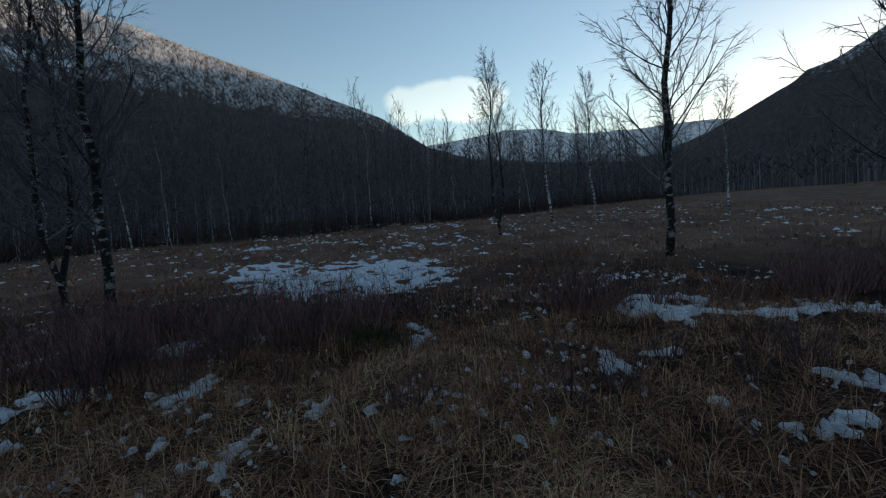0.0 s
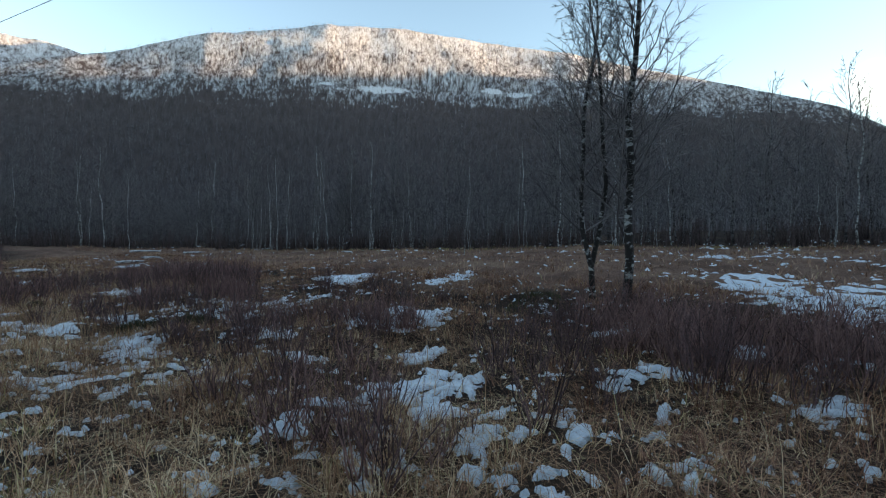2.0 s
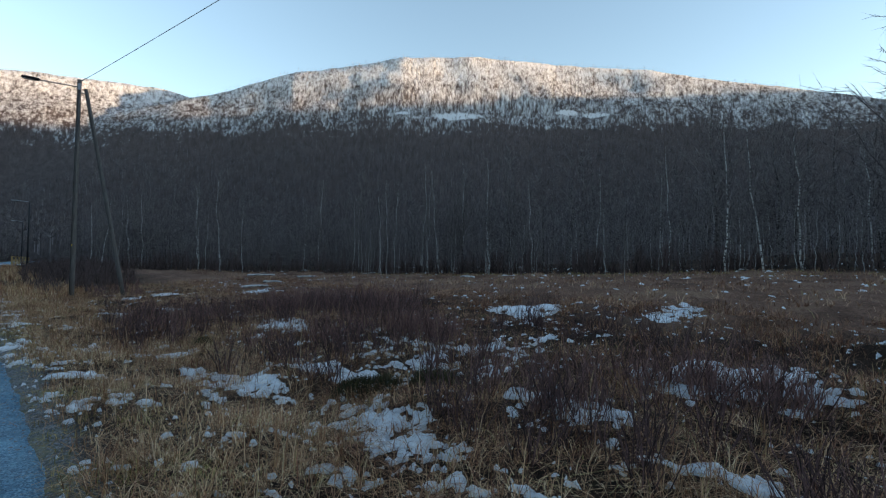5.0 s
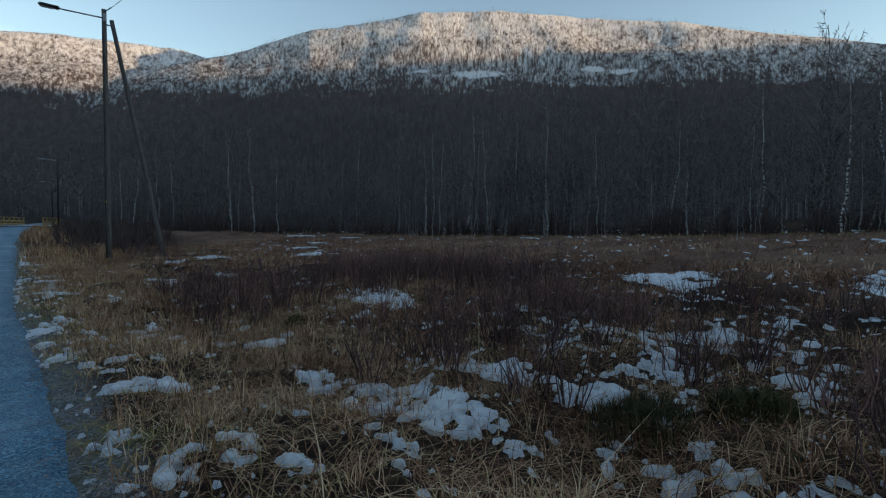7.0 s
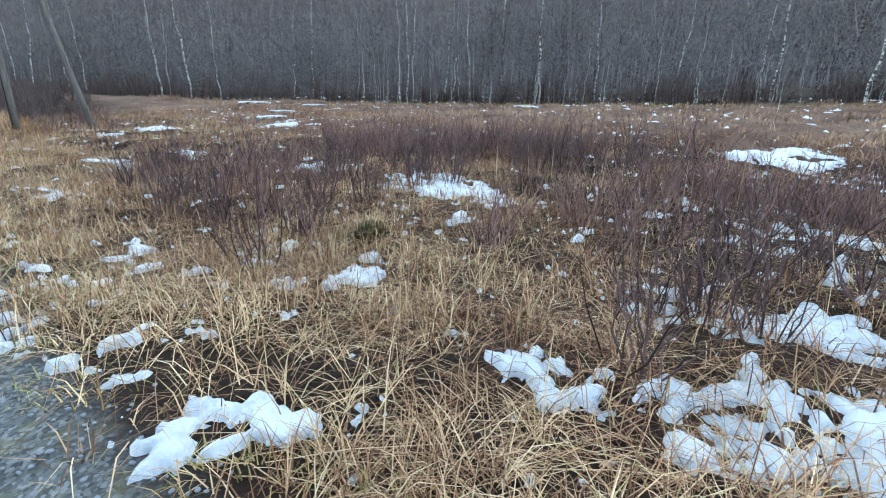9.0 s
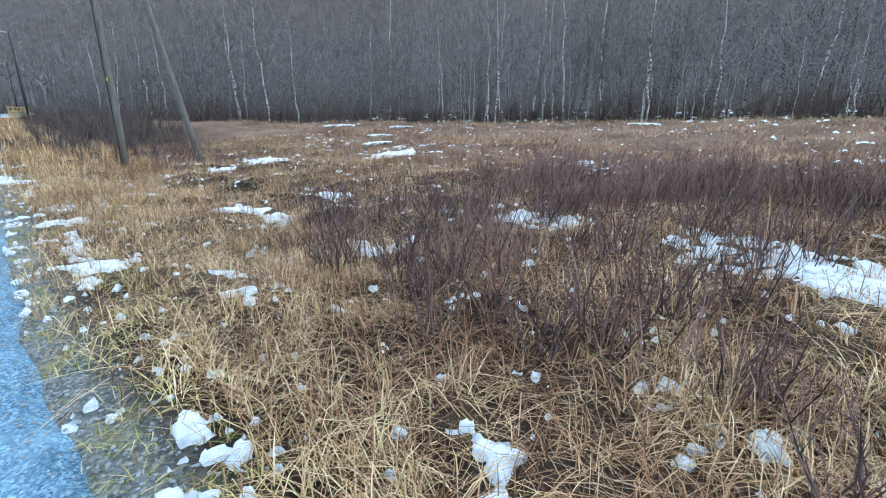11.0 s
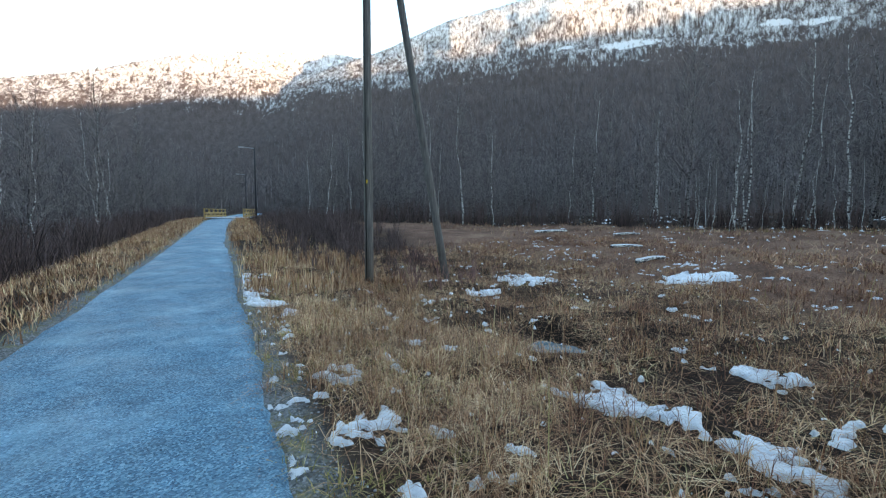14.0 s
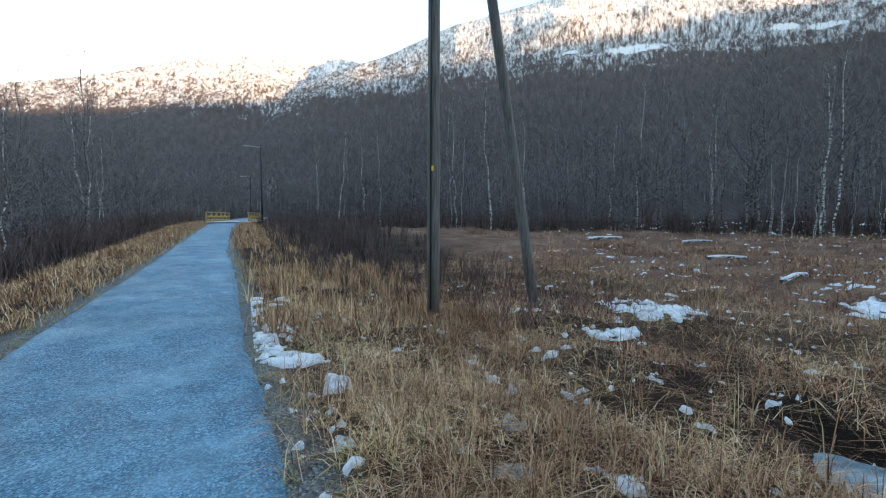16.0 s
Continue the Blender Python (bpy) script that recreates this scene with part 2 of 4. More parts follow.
GROUND, MOUNTAIN, GRAVEL, SNOW = make_ground(), make_mountain(), make_gravel(), make_snow()
STRAW = make_blades("dry_straw_grass", [(0, (0.10, 0.048, 0.03)), (0.35, (0.37, 0.19, 0.11)), (0.7, (0.67, 0.435, 0.265)), (0.9, (0.84, 0.65, 0.45)), (1, (0.40, 0.35, 0.14))])
SEDGE = make_blades("brown_bog_sedge", [(0, (0.06, 0.027, 0.02)), (0.45, (0.27, 0.12, 0.078)), (0.85, (0.60, 0.36, 0.225)), (1, (0.27, 0.22, 0.10))])
PALE = make_blades("pale_bog_grass", [(0, (0.2, 0.105, 0.075)), (0.5, (0.42, 0.245, 0.175)), (0.9, (0.60, 0.41, 0.29)), (1, (0.28, 0.23, 0.11))])
GREEN = make_blades("wintering_green_grass", [(0, (0.16, 0.15, 0.05)), (0.4, (0.33, 0.29, 0.11)), (0.8, (0.56, 0.45, 0.22)), (1, (0.34, 0.21, 0.11))])
TWIG = make_twigs("shrub_twigs", (0.025, 0.015, 0.016), (0.20, 0.115, 0.11))
BIRCH_TWIG = make_twigs("birch_twigs", (0.05, 0.042, 0.043), (0.28, 0.245, 0.24))
WOOD_TWIG = make_twigs("wood_twigs", (0.024, 0.022, 0.024), (0.27, 0.235, 0.24))
SCRUB = make_twigs("red_scrub_twigs", (0.06, 0.03, 0.028), (0.36, 0.2, 0.175))
THICKET = make_twigs("willow_thicket_twigs", (0.035, 0.024, 0.024), (0.17, 0.118, 0.112))
BARK_WHITE = make_bark("white_birch_bark", (0.68, 0.66, 0.63), (0.06, 0.05, 0.05), 0.47)
BARK_GREY = make_bark("grey_birch_bark", (0.20, 0.18, 0.175), (0.04, 0.033, 0.033), 0.47)
BARK_DARK = make_bark("dark_birch_bark", (0.42, 0.40, 0.38), (0.03, 0.024, 0.022), 0.40, 3.5)
POLE_WOOD = make_wood("weathered_pole_wood", (0.05, 0.045, 0.042), (0.20, 0.185, 0.175))
RAIL_WOOD = make_wood("yellow_rail_timber", (0.28, 0.18, 0.07), (0.50, 0.34, 0.14))
STEEL, DARK_STEEL = make_plain("galvanised_steel", (0.35, 0.36, 0.38), 0.45, 0.8), make_plain("dark_painted_steel", (0.03, 0.03, 0.035), 0.5, 0.3)
CABLE, YELLOW = make_plain("black_cable", (0.02, 0.02, 0.02), 0.6), make_plain("yellow_tag_plastic", (0.75, 0.5, 0.04), 0.5)
DECK = make_plain("frosted_deck_boards", (0.55, 0.58, 0.62), 0.7)
STONE = make_plain("grey_stone", (0.22, 0.23, 0.25), 0.7)
ICE = make_ice()
LAMP_GLASS = make_plain("lamp_glass", (0.5, 0.5, 0.48), 0.2)

# ---- numbers of the plan ----
rng = np.random.default_rng(7)


def lattice(ix, iy, seed):
    h = (ix.astype(np.int64) * 374761393 + iy.astype(np.int64) * 668265263 + seed * 1442695041) & 0x7FFFFFFF
    h = ((h ^ (h >> 13)) * 1274126177) & 0x7FFFFFFF
    return ((h ^ (h >> 16)) & 0xFFFF) / 65535.0


def wave(x, y, size, seed=0, octaves=3):
    """Smooth value noise, -1 to 1, on arrays."""
    x, y = np.asarray(x, float) / size, np.asarray(y, float) / size
    total, amp, norm = 0.0, 1.0, 0.0
    for o in range(octaves):
        ix, iy = np.floor(x), np.floor(y)
        fx, fy = x - ix, y - iy
        fx, fy = fx * fx * (3 - 2 * fx), fy * fy * (3 - 2 * fy)
        v00, v10 = lattice(ix, iy, seed + o), lattice(ix + 1, iy, seed + o)
        v01, v11 = lattice(ix, iy + 1, seed + o), lattice(ix + 1, iy + 1, seed + o)
        total = total + amp * ((v00 * (1 - fx) + v10 * fx) * (1 - fy) + (v01 * (1 - fx) + v11 * fx) * fy)
        norm += amp
        amp, x, y = amp * 0.5, x * 2.03 + 11.3, y * 2.03 + 5.7
    return total / norm * 2 - 1


def step(a, b, v):
    u = np.clip((np.asarray(v, float) - a) / (b - a), 0, 1)
    return u * u * (3 - 2 * u)


def path_right(y):
    return np.interp(y, [-60, 2, 8, 13, 15, 19, 23, 26, 33, 38, 50, 57, 61, 70, 110], [1.35, 1.22, 1.03, 0.66, 0.43, 0.24, 0.12, -0.08, -0.3, -0.62, -0.75, -0.5, 0.2, 1.4, 5.0])


def path_left(y):
    return np.interp(y, [-60, 5, 14, 22, 27, 33, 58, 70, 110], [-1.5, -1.6, -2.2, -2.55, -2.6, -2.5, -2.5, -1.2, 2.2])


def forest_edge(y):
    return np.interp(y, [-90, -30, -15, 0, 10, 20, 25, 30, 33, 41, 46, 54, 66, 85], [77, 49, 40, 32.5, 29.2, 27, 26.3, 25.2, 22.5, 20.7, 14.8, 9.8, 7.0, 6.6])


def climb(y):
    """The path's gentle climb towards the footbridge."""
    return np.interp(y, [20, 26, 33, 61, 80, 120], [0, 0.05, 0.25, 1.1, 1.4, 1.6])


def height(x, y):
    """The ground's height: level path, tussocky bog that rises gently, bank down to the wood beside the path."""
    x, y = np.asarray(x, float), np.asarray(y, float)
    out, inn = x - path_right(y), path_left(y) - x
    rise = np.interp(y, [-60, 10, 24, 44, 70], [0.056, 0.058, 0.044, 0.024, 0.0])
    z = climb(y) + rise * np.clip(x - 3, 0, 60)
    z = z - 0.10 * step(0.4, 2.0, out) - 1.3 * step(1.2, 5.0, inn)
    rough = step(0.3, 1.6, out) + step(0.5, 2, inn)
    z = z + rough * (0.14 * wave(x, y, 1.2, 3, 3) + 0.07 * wave(x, y, 0.45, 9, 2) + 0.12 * wave(x, y, 6, 21, 2) * step(2, 6, out))
    z = z - 0.05 * (1 - step(-0.15, 0.1, out)) * (1 - step(-0.15, 0.25, inn)) + 0.01 * wave(x, y, 0.3, 31, 2)
    for px, py, pr in PUDDLES:
        z = z - 0.14 * np.exp(-(((x - px) / pr) ** 2 + ((y - py) / pr) ** 2) ** 2)
    return z


PUDDLES = [(3.9, 21.85, 0.4), (1.53, 22.66, 0.2), (4.15, 21.4, 0.3), (1.9, 23.3, 0.16)]


# ---- mesh helpers ----
def mesh_of(name, verts, faces):
    """A mesh from an (n, 3) array and an (m, 3) or (m, 4) array."""
    me = bpy.data.meshes.new(name)
    verts, faces = np.asarray(verts, np.float32), np.asarray(faces, np.int32)
    k = faces.shape[1]
    me.vertices.add(len(verts))
    me.vertices.foreach_set("co", verts.ravel())
    me.loops.add(faces.size)
    me.loops.foreach_set("vertex_index", faces.ravel())
    me.polygons.add(len(faces))
    me.polygons.foreach_set("loop_start", np.arange(0, faces.size, k, dtype=np.int32))
    me.polygons.foreach_set("use_smooth", np.ones(len(faces), bool))
    me.update(calc_edges=True)
    me.validate()
    return me


def solid(name, verts, faces, mat, parent=None):
    ob = new(name, mesh_of(name, verts, faces))
    ob.data.materials.append(mat)
    if parent is not None:
        ob.parent = parent
    return ob


def part(name, bm, mat, parent, label="", smooth=False):
    me = bpy.data.meshes.new(name)
    bm.to_mesh(me)
    bm.free()
    me.materials.append(mat)
    if smooth:
        me.polygons.foreach_set("use_smooth", [True] * len(me.polygons))
    ob = new(name, me)
    ob.parent = parent
    return tagged(ob, label)


def base(name, x, y, z, label, category, group="", turn=0.0, kind=""):
    ob = new(name)
    ob.empty_display_size = 0.2
    ob.matrix_world = pose(x, y, z, 0, 0, turn)
    return tagged(ob, label, category, group, kind)


def tube(points, radii, sides=5, closed=True):
    """Vertices and triangles of a tapered tube along points."""
    P = np.asarray(points, float)
    D = np.gradient(P, axis=0)
    D /= np.linalg.norm(D, axis=1)[:, None] + 1e-9
    up = np.array([0.0, 0, 1]) if abs(D[0][2]) < 0.9 else np.array([1.0, 0, 0])
    A = np.cross(D, up)
    A /= np.linalg.norm(A, axis=1)[:, None] + 1e-9
    B = np.cross(D, A)
    ang = np.arange(sides) * 2 * math.pi / sides
    r = np.asarray(radii, float)[:, None, None]
    V = P[:, None, :] + r * (np.cos(ang)[None, :, None] * A[:, None, :] + np.sin(ang)[None, :, None] * B[:, None, :])
    n = len(P)
    F = []
    for i in range(n - 1):
        for j in range(sides):
            a0, a1 = i * sides + j, i * sides + (j + 1) % sides
            F += [(a0, a1, a1 + sides), (a0, a1 + sides, a0 + sides)]
    V = V.reshape(-1, 3)
    if closed:
        V = np.vstack([V, P[:1], P[-1:]])
        for j in range(sides):
            F += [(n * sides, (j + 1) % sides, j), (n * sides + 1, (n - 1) * sides + j, (n - 1) * sides + (j + 1) % sides)]
    return V, np.array(F, int)


class Heap:
    """Collects pieces of one mesh."""

    def __init__(self):
        self.v, self.f, self.n = [], [], 0

    def add(self, v, f):
        self.v.append(np.asarray(v, float))
        self.f.append(np.asarray(f, int) + self.n)
        self.n += len(v)

    def arrays(self):
        return np.vstack(self.v), np.vstack(self.f)


def scatter(shapes, places):
    """Copies of (verts, faces) shapes joined in one pair of arrays; places: (which, x, y, z, turn, scale) rows."""
    heap = Heap()
    for k, x, y, z, t, s in places:
        v, f = shapes[int(k)]
        c, d = math.cos(t) * s, math.sin(t) * s
        w = np.empty_like(v)
        w[:, 0], w[:, 1], w[:, 2] = v[:, 0] * c - v[:, 1] * d + x, v[:, 0] * d + v[:, 1] * c + y, v[:, 2] * s + z
        heap.add(w, f)
    return heap.arrays()


def grid(xs, ys, zf):
    X, Y = np.meshgrid(xs, ys)
    V = np.stack([X.ravel(), Y.ravel(), zf(X, Y).ravel()], 1)
    nx = len(xs)
    i = (np.arange(len(ys) - 1)[:, None] * nx + np.arange(nx - 1)[None, :]).ravel()
    return V, np.stack([i, i + 1, i + nx + 1, i + nx], 1)


def spread(fine0, fine1, stepw, far0, far1, grow=1.09):
    mid = list(np.arange(fine0, fine1 + 1e-6, stepw))
    lo, d = [mid[0]], stepw
    while lo[-1] > far0:
        d *= grow
        lo.append(lo[-1] - d)
    hi, d = [mid[-1]], stepw
    while hi[-1] < far1:
        d *= grow
        hi.append(hi[-1] + d)
    return np.array(lo[:0:-1] + mid + hi[1:])


# ---- snow cover of the bog ----
SNOW_BACK = [(7.31, -12.29, 0.72, 0.89), (5.47, -10.85, 0.27, 0.37), (8.16, -10.68, 0.74, 0.61), (4.74, -9.86, 0.14, 0.20), (6.55, -9.44, 0.17, 0.24), (4.83, -9.37, 0.11, 0.29),
              (5.27, -9.29, 0.10, 0.15), (6.42, -8.93, 0.23, 0.22), (8.37, -6.84, 0.49, 0.16), (14.35, -5.48, 2.60, 2.37), (5.39, -4.78, 0.10, 0.13), (8.90, -4.25, 0.32, 0.31),
              (7.01, -4.18, 0.30, 0.25), (9.14, -3.11, 0.42, 0.40), (8.79, -2.91, 0.42, 0.26), (16.38, -2.86, 1.85, 0.93), (6.04, -2.82, 0.18, 0.11), (7.29, -2.76, 0.21, 0.42),
              (4.92, -2.61, 0.13, 0.10), (6.72, -2.40, 0.30, 0.20), (5.17, -2.24, 0.12, 0.10), (4.45, -2.01, 0.38, 0.24), (9.49, -1.56, 0.35, 0.32), (9.17, -1.42, 0.48, 0.20)]
SNOW_START = [(5.00, -1.00, 0.38, 0.35), (5.41, -0.46, 0.63, 0.57), (2.83, -0.36, 0.10, 0.12), (3.84, -0.18, 0.15, 0.18), (4.63, -0.15, 0.18, 0.20), (4.25, 0.21, 0.14, 0.16),
              (6.41, 0.60, 0.36, 0.31), (2.28, 1.31, 0.10, 0.15), (5.13, 1.81, 0.26, 0.34), (3.82, 2.43, 0.13, 0.22), (8.06, 2.68, 0.93, 1.02), (5.66, 3.42, 0.35, 0.51),
              (2.40, 3.63, 0.28, 0.43), (1.74, 3.70, 0.15, 0.29), (5.67, 4.18, 0.33, 0.18), (3.80, 4.51, 0.37, 0.76), (4.05, 5.10, 0.26, 0.19), (6.22, 5.25, 0.23, 0.19),
              (13.54, 5.53, 1.25, 0.45), (7.29, 5.78, 0.28, 0.17), (3.82, 5.90, 0.12, 0.10), (3.95, 5.95, 0.13, 0.11), (4.85, 6.14, 0.10, 0.10), (5.91, 6.38, 0.39, 0.28)]
SNOW_EARLY = [(3.55, 6.46, 0.10, 0.10), (4.61, 6.49, 0.16, 0.16), (7.61, 6.51, 0.35, 0.26), (4.47, 6.64, 0.24, 0.18), (2.94, 6.68, 0.10, 0.10), (7.30, 6.76, 0.42, 0.21),
              (2.16, 6.84, 0.10, 0.10), (3.30, 6.94, 0.12, 0.17), (2.14, 7.04, 0.10, 0.10), (1.49, 7.38, 0.10, 0.10), (1.49, 7.45, 0.10, 0.10), (3.40, 7.47, 0.24, 0.68),
              (1.94, 7.55, 0.12, 0.25), (3.22, 7.67, 0.26, 0.40), (1.20, 7.93, 0.10, 0.10), (4.45, 8.04, 0.38, 1.00), (1.82, 8.10, 0.10, 0.10), (1.24, 8.16, 0.10, 0.10),
              (2.92, 8.51, 0.15, 0.26), (11.81, 9.07, 1.10, 0.83), (1.57, 9.33, 0.30, 0.29), (1.38, 10.41, 0.11, 0.17), (3.14, 10.57, 0.19, 0.17), (3.63, 10.74, 0.12, 0.10)]
SNOW_MIDDLE = [(2.62, 10.77, 0.10, 0.10), (4.82, 10.89, 0.21, 0.10), (5.67, 10.96, 0.29, 0.12), (2.66, 11.35, 0.14, 0.11), (2.11, 11.49, 0.12, 0.11), (3.20, 11.82, 0.10, 0.10),
              (1.93, 11.85, 0.10, 0.10), (5.79, 11.95, 0.46, 0.76), (2.91, 12.04, 0.11, 0.10), (1.23, 12.24, 0.10, 0.10), (1.95, 12.27, 0.10, 0.13), (3.26, 12.34, 0.13, 0.13),
              (1.27, 12.44, 0.10, 0.10), (0.78, 12.59, 0.10, 0.28), (2.12, 12.63, 0.13, 0.14), (1.00, 12.66, 0.10, 0.11), (6.24, 12.89, 0.64, 0.50), (0.96, 13.09, 0.10, 0.12),
              (0.94, 13.74, 0.10, 0.18), (3.93, 14.27, 0.12, 0.14), (1.68, 15.33, 0.10, 0.21), (6.10, 15.49, 0.48, 0.57), (3.71, 16.03, 0.37, 0.23), (3.49, 16.07, 0.22, 0.33)]
SNOW_LATE = [(1.88, 16.19, 0.14, 0.13), (2.97, 16.27, 0.20, 0.15), (5.99, 16.29, 0.32, 0.17), (5.61, 16.80, 0.36, 0.23), (1.07, 17.14, 0.25, 0.19), (4.99, 17.53, 0.30, 0.23),
              (0.90, 18.05, 0.13, 0.13), (10.99, 18.19, 0.62, 0.30), (3.41, 18.40, 0.37, 0.38), (4.41, 18.45, 0.23, 0.12), (5.08, 19.49, 0.28, 0.17), (3.25, 19.49, 0.31, 0.20),
              (1.36, 19.83, 0.10, 0.10), (3.11, 19.89, 0.36, 0.39), (1.07, 20.10, 0.10, 0.17), (1.02, 21.27, 0.15, 0.26), (2.17, 22.06, 0.10, 0.10), (1.84, 23.36, 0.12, 0.12),
              (9.32, 23.70, 0.61, 0.65), (0.66, 24.35, 0.16, 0.30), (3.27, 24.41, 0.11, 0.12), (4.51, 24.92, 0.29, 0.24), (10.50, 25.30, 0.48, 0.28), (0.36, 25.33, 0.27, 0.31)]
SNOW_AHEAD = [(6.12, 25.49, 0.55, 0.56), (0.20, 26.04, 0.18, 0.24), (0.32, 26.41, 0.29, 0.50), (-0.07, 29.05, 0.23, 0.76), (1.95, 32.56, 0.26, 1.02), (5.44, 38.49, 1.47, 2.44)]
SNOW_BEDS = SNOW_BACK + SNOW_START + SNOW_EARLY + SNOW_MIDDLE + SNOW_LATE + SNOW_AHEAD


def snow_depth(x, y):
    """Above zero where snow lies: melting beds with ragged rims, and loose remnants between them."""
    x, y = np.asarray(x, float), np.asarray(y, float)
    wx, wy = x + 0.26 * wave(x, y, 0.4, 141, 3), y + 0.26 * wave(x, y, 0.4, 151, 3)
    s = np.full(x.shape, -1.0)
    for px, py, a, b in SNOW_BEDS:
        s = np.maximum(s, 1.0 - ((wx - px) / a) ** 2 - ((wy - py) / b) ** 2)
    s = np.clip(s, -1, 0.36) + 1.3 * wave(x, y, 0.26, 41, 4) + 1.2 * wave(x, y, 0.085, 45, 2) - 0.10
    out = x - path_right(y)
    far = step(0.2, 1.0, out) * (0.18 - 0.22 * step(10, 15, y) - 0.30 * step(10, 14, x) + 0.27 * step(9, 16, x) * step(5, -3, y) * step(-15, -9, y) + 0.12 * step(-5, -2.5, x - forest_edge(y)) * step(25, 34, y))
    far = far - 0.16 * step(-3, -6, y) * step(10, 8, x)
    loose = wave(x, y, 0.2, 55, 4) + 0.6 * wave(x, y, 0.07, 57, 2) + 0.55 * wave(x, y, 3.5, 61, 2) - 0.86 + far
    s = np.maximum(s, loose * 1.8)
    verge = wave(x, y, 0.28, 71, 3) + 0.7 * wave(x, y, 0.08, 77, 2) + 0.5 * wave(x, y, 2.0, 73, 2) - 0.66
    s = np.maximum(s, np.where((out > -0.05) & (out < 0.7) & (y > 5), verge * 1.5, -1))
    return np.where(out < -0.1, -1, s)


# ---- the ground sheet ----
xs, ys = spread(-5.0, 13.0, 0.14, -170, 170), spread(-12.0, 34.0, 0.14, -170, 190)
gv, gf = grid(xs, ys, height)
land_sheet = tagged(solid("ground", gv, gf, GROUND), "brown peat bog with tussocks and dead grass", "ground", kind="structure")
out, inn = gv[:, 0] - path_right(gv[:, 1]), path_left(gv[:, 1]) - gv[:, 0]
near_path = (1 - step(0.1, 0.45, out)) * (1 - step(0.15, 0.5, inn))
lawn = step(10.5, 14.5, gv[:, 0] + 5.0 * step(14, 21, gv[:, 1]) + 1.5 * wave(gv[:, 0], gv[:, 1], 4, 131, 3)) * (1 - step(-1.5, 1.0, gv[:, 0] - forest_edge(gv[:, 1])))
land_sheet.data.attributes.new("lawn", "FLOAT", "POINT").data.foreach_set("value", lawn.astype(np.float32))
land_sheet.data.attributes.new("shoulder", "FLOAT", "POINT").data.foreach_set("value", near_path.astype(np.float32))


def path_sheet():
    heap = Heap()
    ys = np.concatenate([np.arange(-40, 40, 0.2), np.arange(40, 100, 0.8)])
    u = np.linspace(0, 1, 26)
    Y, U = np.meshgrid(ys, u, indexing="ij")
    L, R = path_left(Y) + 0.05 * wave(Y, Y * 0 + 3, 0.6, 5), path_right(Y) + 0.11 * wave(Y, Y * 0 + 9, 0.5, 6)
    X = L + (R - L) * U
    Z = climb(Y) + 0.015 + 0.035 * (1 - (2 * U - 1) ** 2) + 0.006 * wave(X, Y, 0.25, 8, 2) - 0.05 * (np.abs(2 * U - 1) > 0.99)
    n = len(u)
    i = (np.arange(len(ys) - 1)[:, None] * n + np.arange(n - 1)[None, :]).ravel()
    return np.stack([X.ravel(), Y.ravel(), Z.ravel()], 1), np.stack([i, i + 1, i + n + 1, i + n], 1)


# the gravel's blue is sky reflection held in its colour
tagged(solid("footpath", *path_sheet(), GRAVEL), "wet grey gravel footpath with thin frost, blue sky reflection painted in", "path", kind="structure")


def snow_sheet(x0, x1, y0, y1, d):
    X, Y = np.meshgrid(np.arange(x0, x1, d), np.arange(y0, y1, d))
    S = snow_depth(X, Y)
    Z = height(X, Y) + np.where(S > 0, 0.036 * step(-0.25, 0.45, S) - 0.009, np.clip(S, -0.5, 0) * 0.25) + 0.016 + 0.006 * step(0, 0.3, S) * wave(X, Y, 0.06, 47, 2)
    nx = X.shape[1]
    i = (np.arange(X.shape[0] - 1)[:, None] * nx + np.arange(nx - 1)[None, :]).ravel()
    F = np.stack([i, i + 1, i + nx + 1, i + nx], 1)
    s = S.ravel()
    F = F[(s[F] > -0.3).any(1)]
    used, inv = np.unique(F, return_inverse=True)
    return np.stack([X.ravel(), Y.ravel(), Z.ravel()], 1)[used], inv.reshape(F.shape)


tagged(solid("snow_patches", *snow_sheet(0.0, 7.0, -11, 29, 0.026), SNOW), "patches of old crusted snow between the tussocks", "snow", kind="stuff")
tagged(solid("outer_snow_patches", *snow_sheet(7.0, 14.0, -15, 34, 0.05), SNOW), "broken snow patches further out on the bog", "snow", kind="stuff")
tagged(solid("far_snow_patches", *snow_sheet(14.0, 40, -30, 48, 0.15), SNOW), "thin snow remnants across the far bog", "snow", kind="stuff")

# ---- mountains round the valley: bearing from the path's direction, elevation seen from the path ----
RANGES = [
    (1000, 70, [-40, 0, 6.9, 12, 15.6, 20.5, 24.2, 29.7, 37.3, 45.7, 53.2, 60, 66.7, 74, 79.3, 84, 89, 91.8, 94, 96.8, 102, 112, 122, 145],
     [2, 11.5, 15.1, 17.2, 18.2, 20.3, 21.8, 22.8, 24.4, 24.6, 23.7, 22.7, 21.5, 19.3, 17.7, 16.0, 14.1, 12.9, 11.3, 9.4, 7.5, 6.2, 5.3, 2]),
    (1300, 200, [-100, -21, -16, -11.4, -5.6, 0.6, 6.4, 11, 13.3, 25, 40], [10, 11.2, 12.5, 14, 16, 17.2, 17.7, 17.9, 17.5, 13, 5]),
    (900, 90, [105, 112, 120, 124, 127.6, 130.2, 132.6, 135, 136, 138, 140, 141.4, 150, 180, 220, 260, 300, 330], [2, 3.5, 5.5, 6.2, 7.4, 8.6, 9.8, 10.9, 11.7, 12.1, 13.1, 13.9, 17, 19, 18, 15, 12, 4]),
    (3000, 1500, [80, 95, 102, 106, 110, 114, 120, 127, 135, 150], [6, 9.3, 10, 10.5, 10.2, 9.2, 8.9, 8.8, 8, 5])]


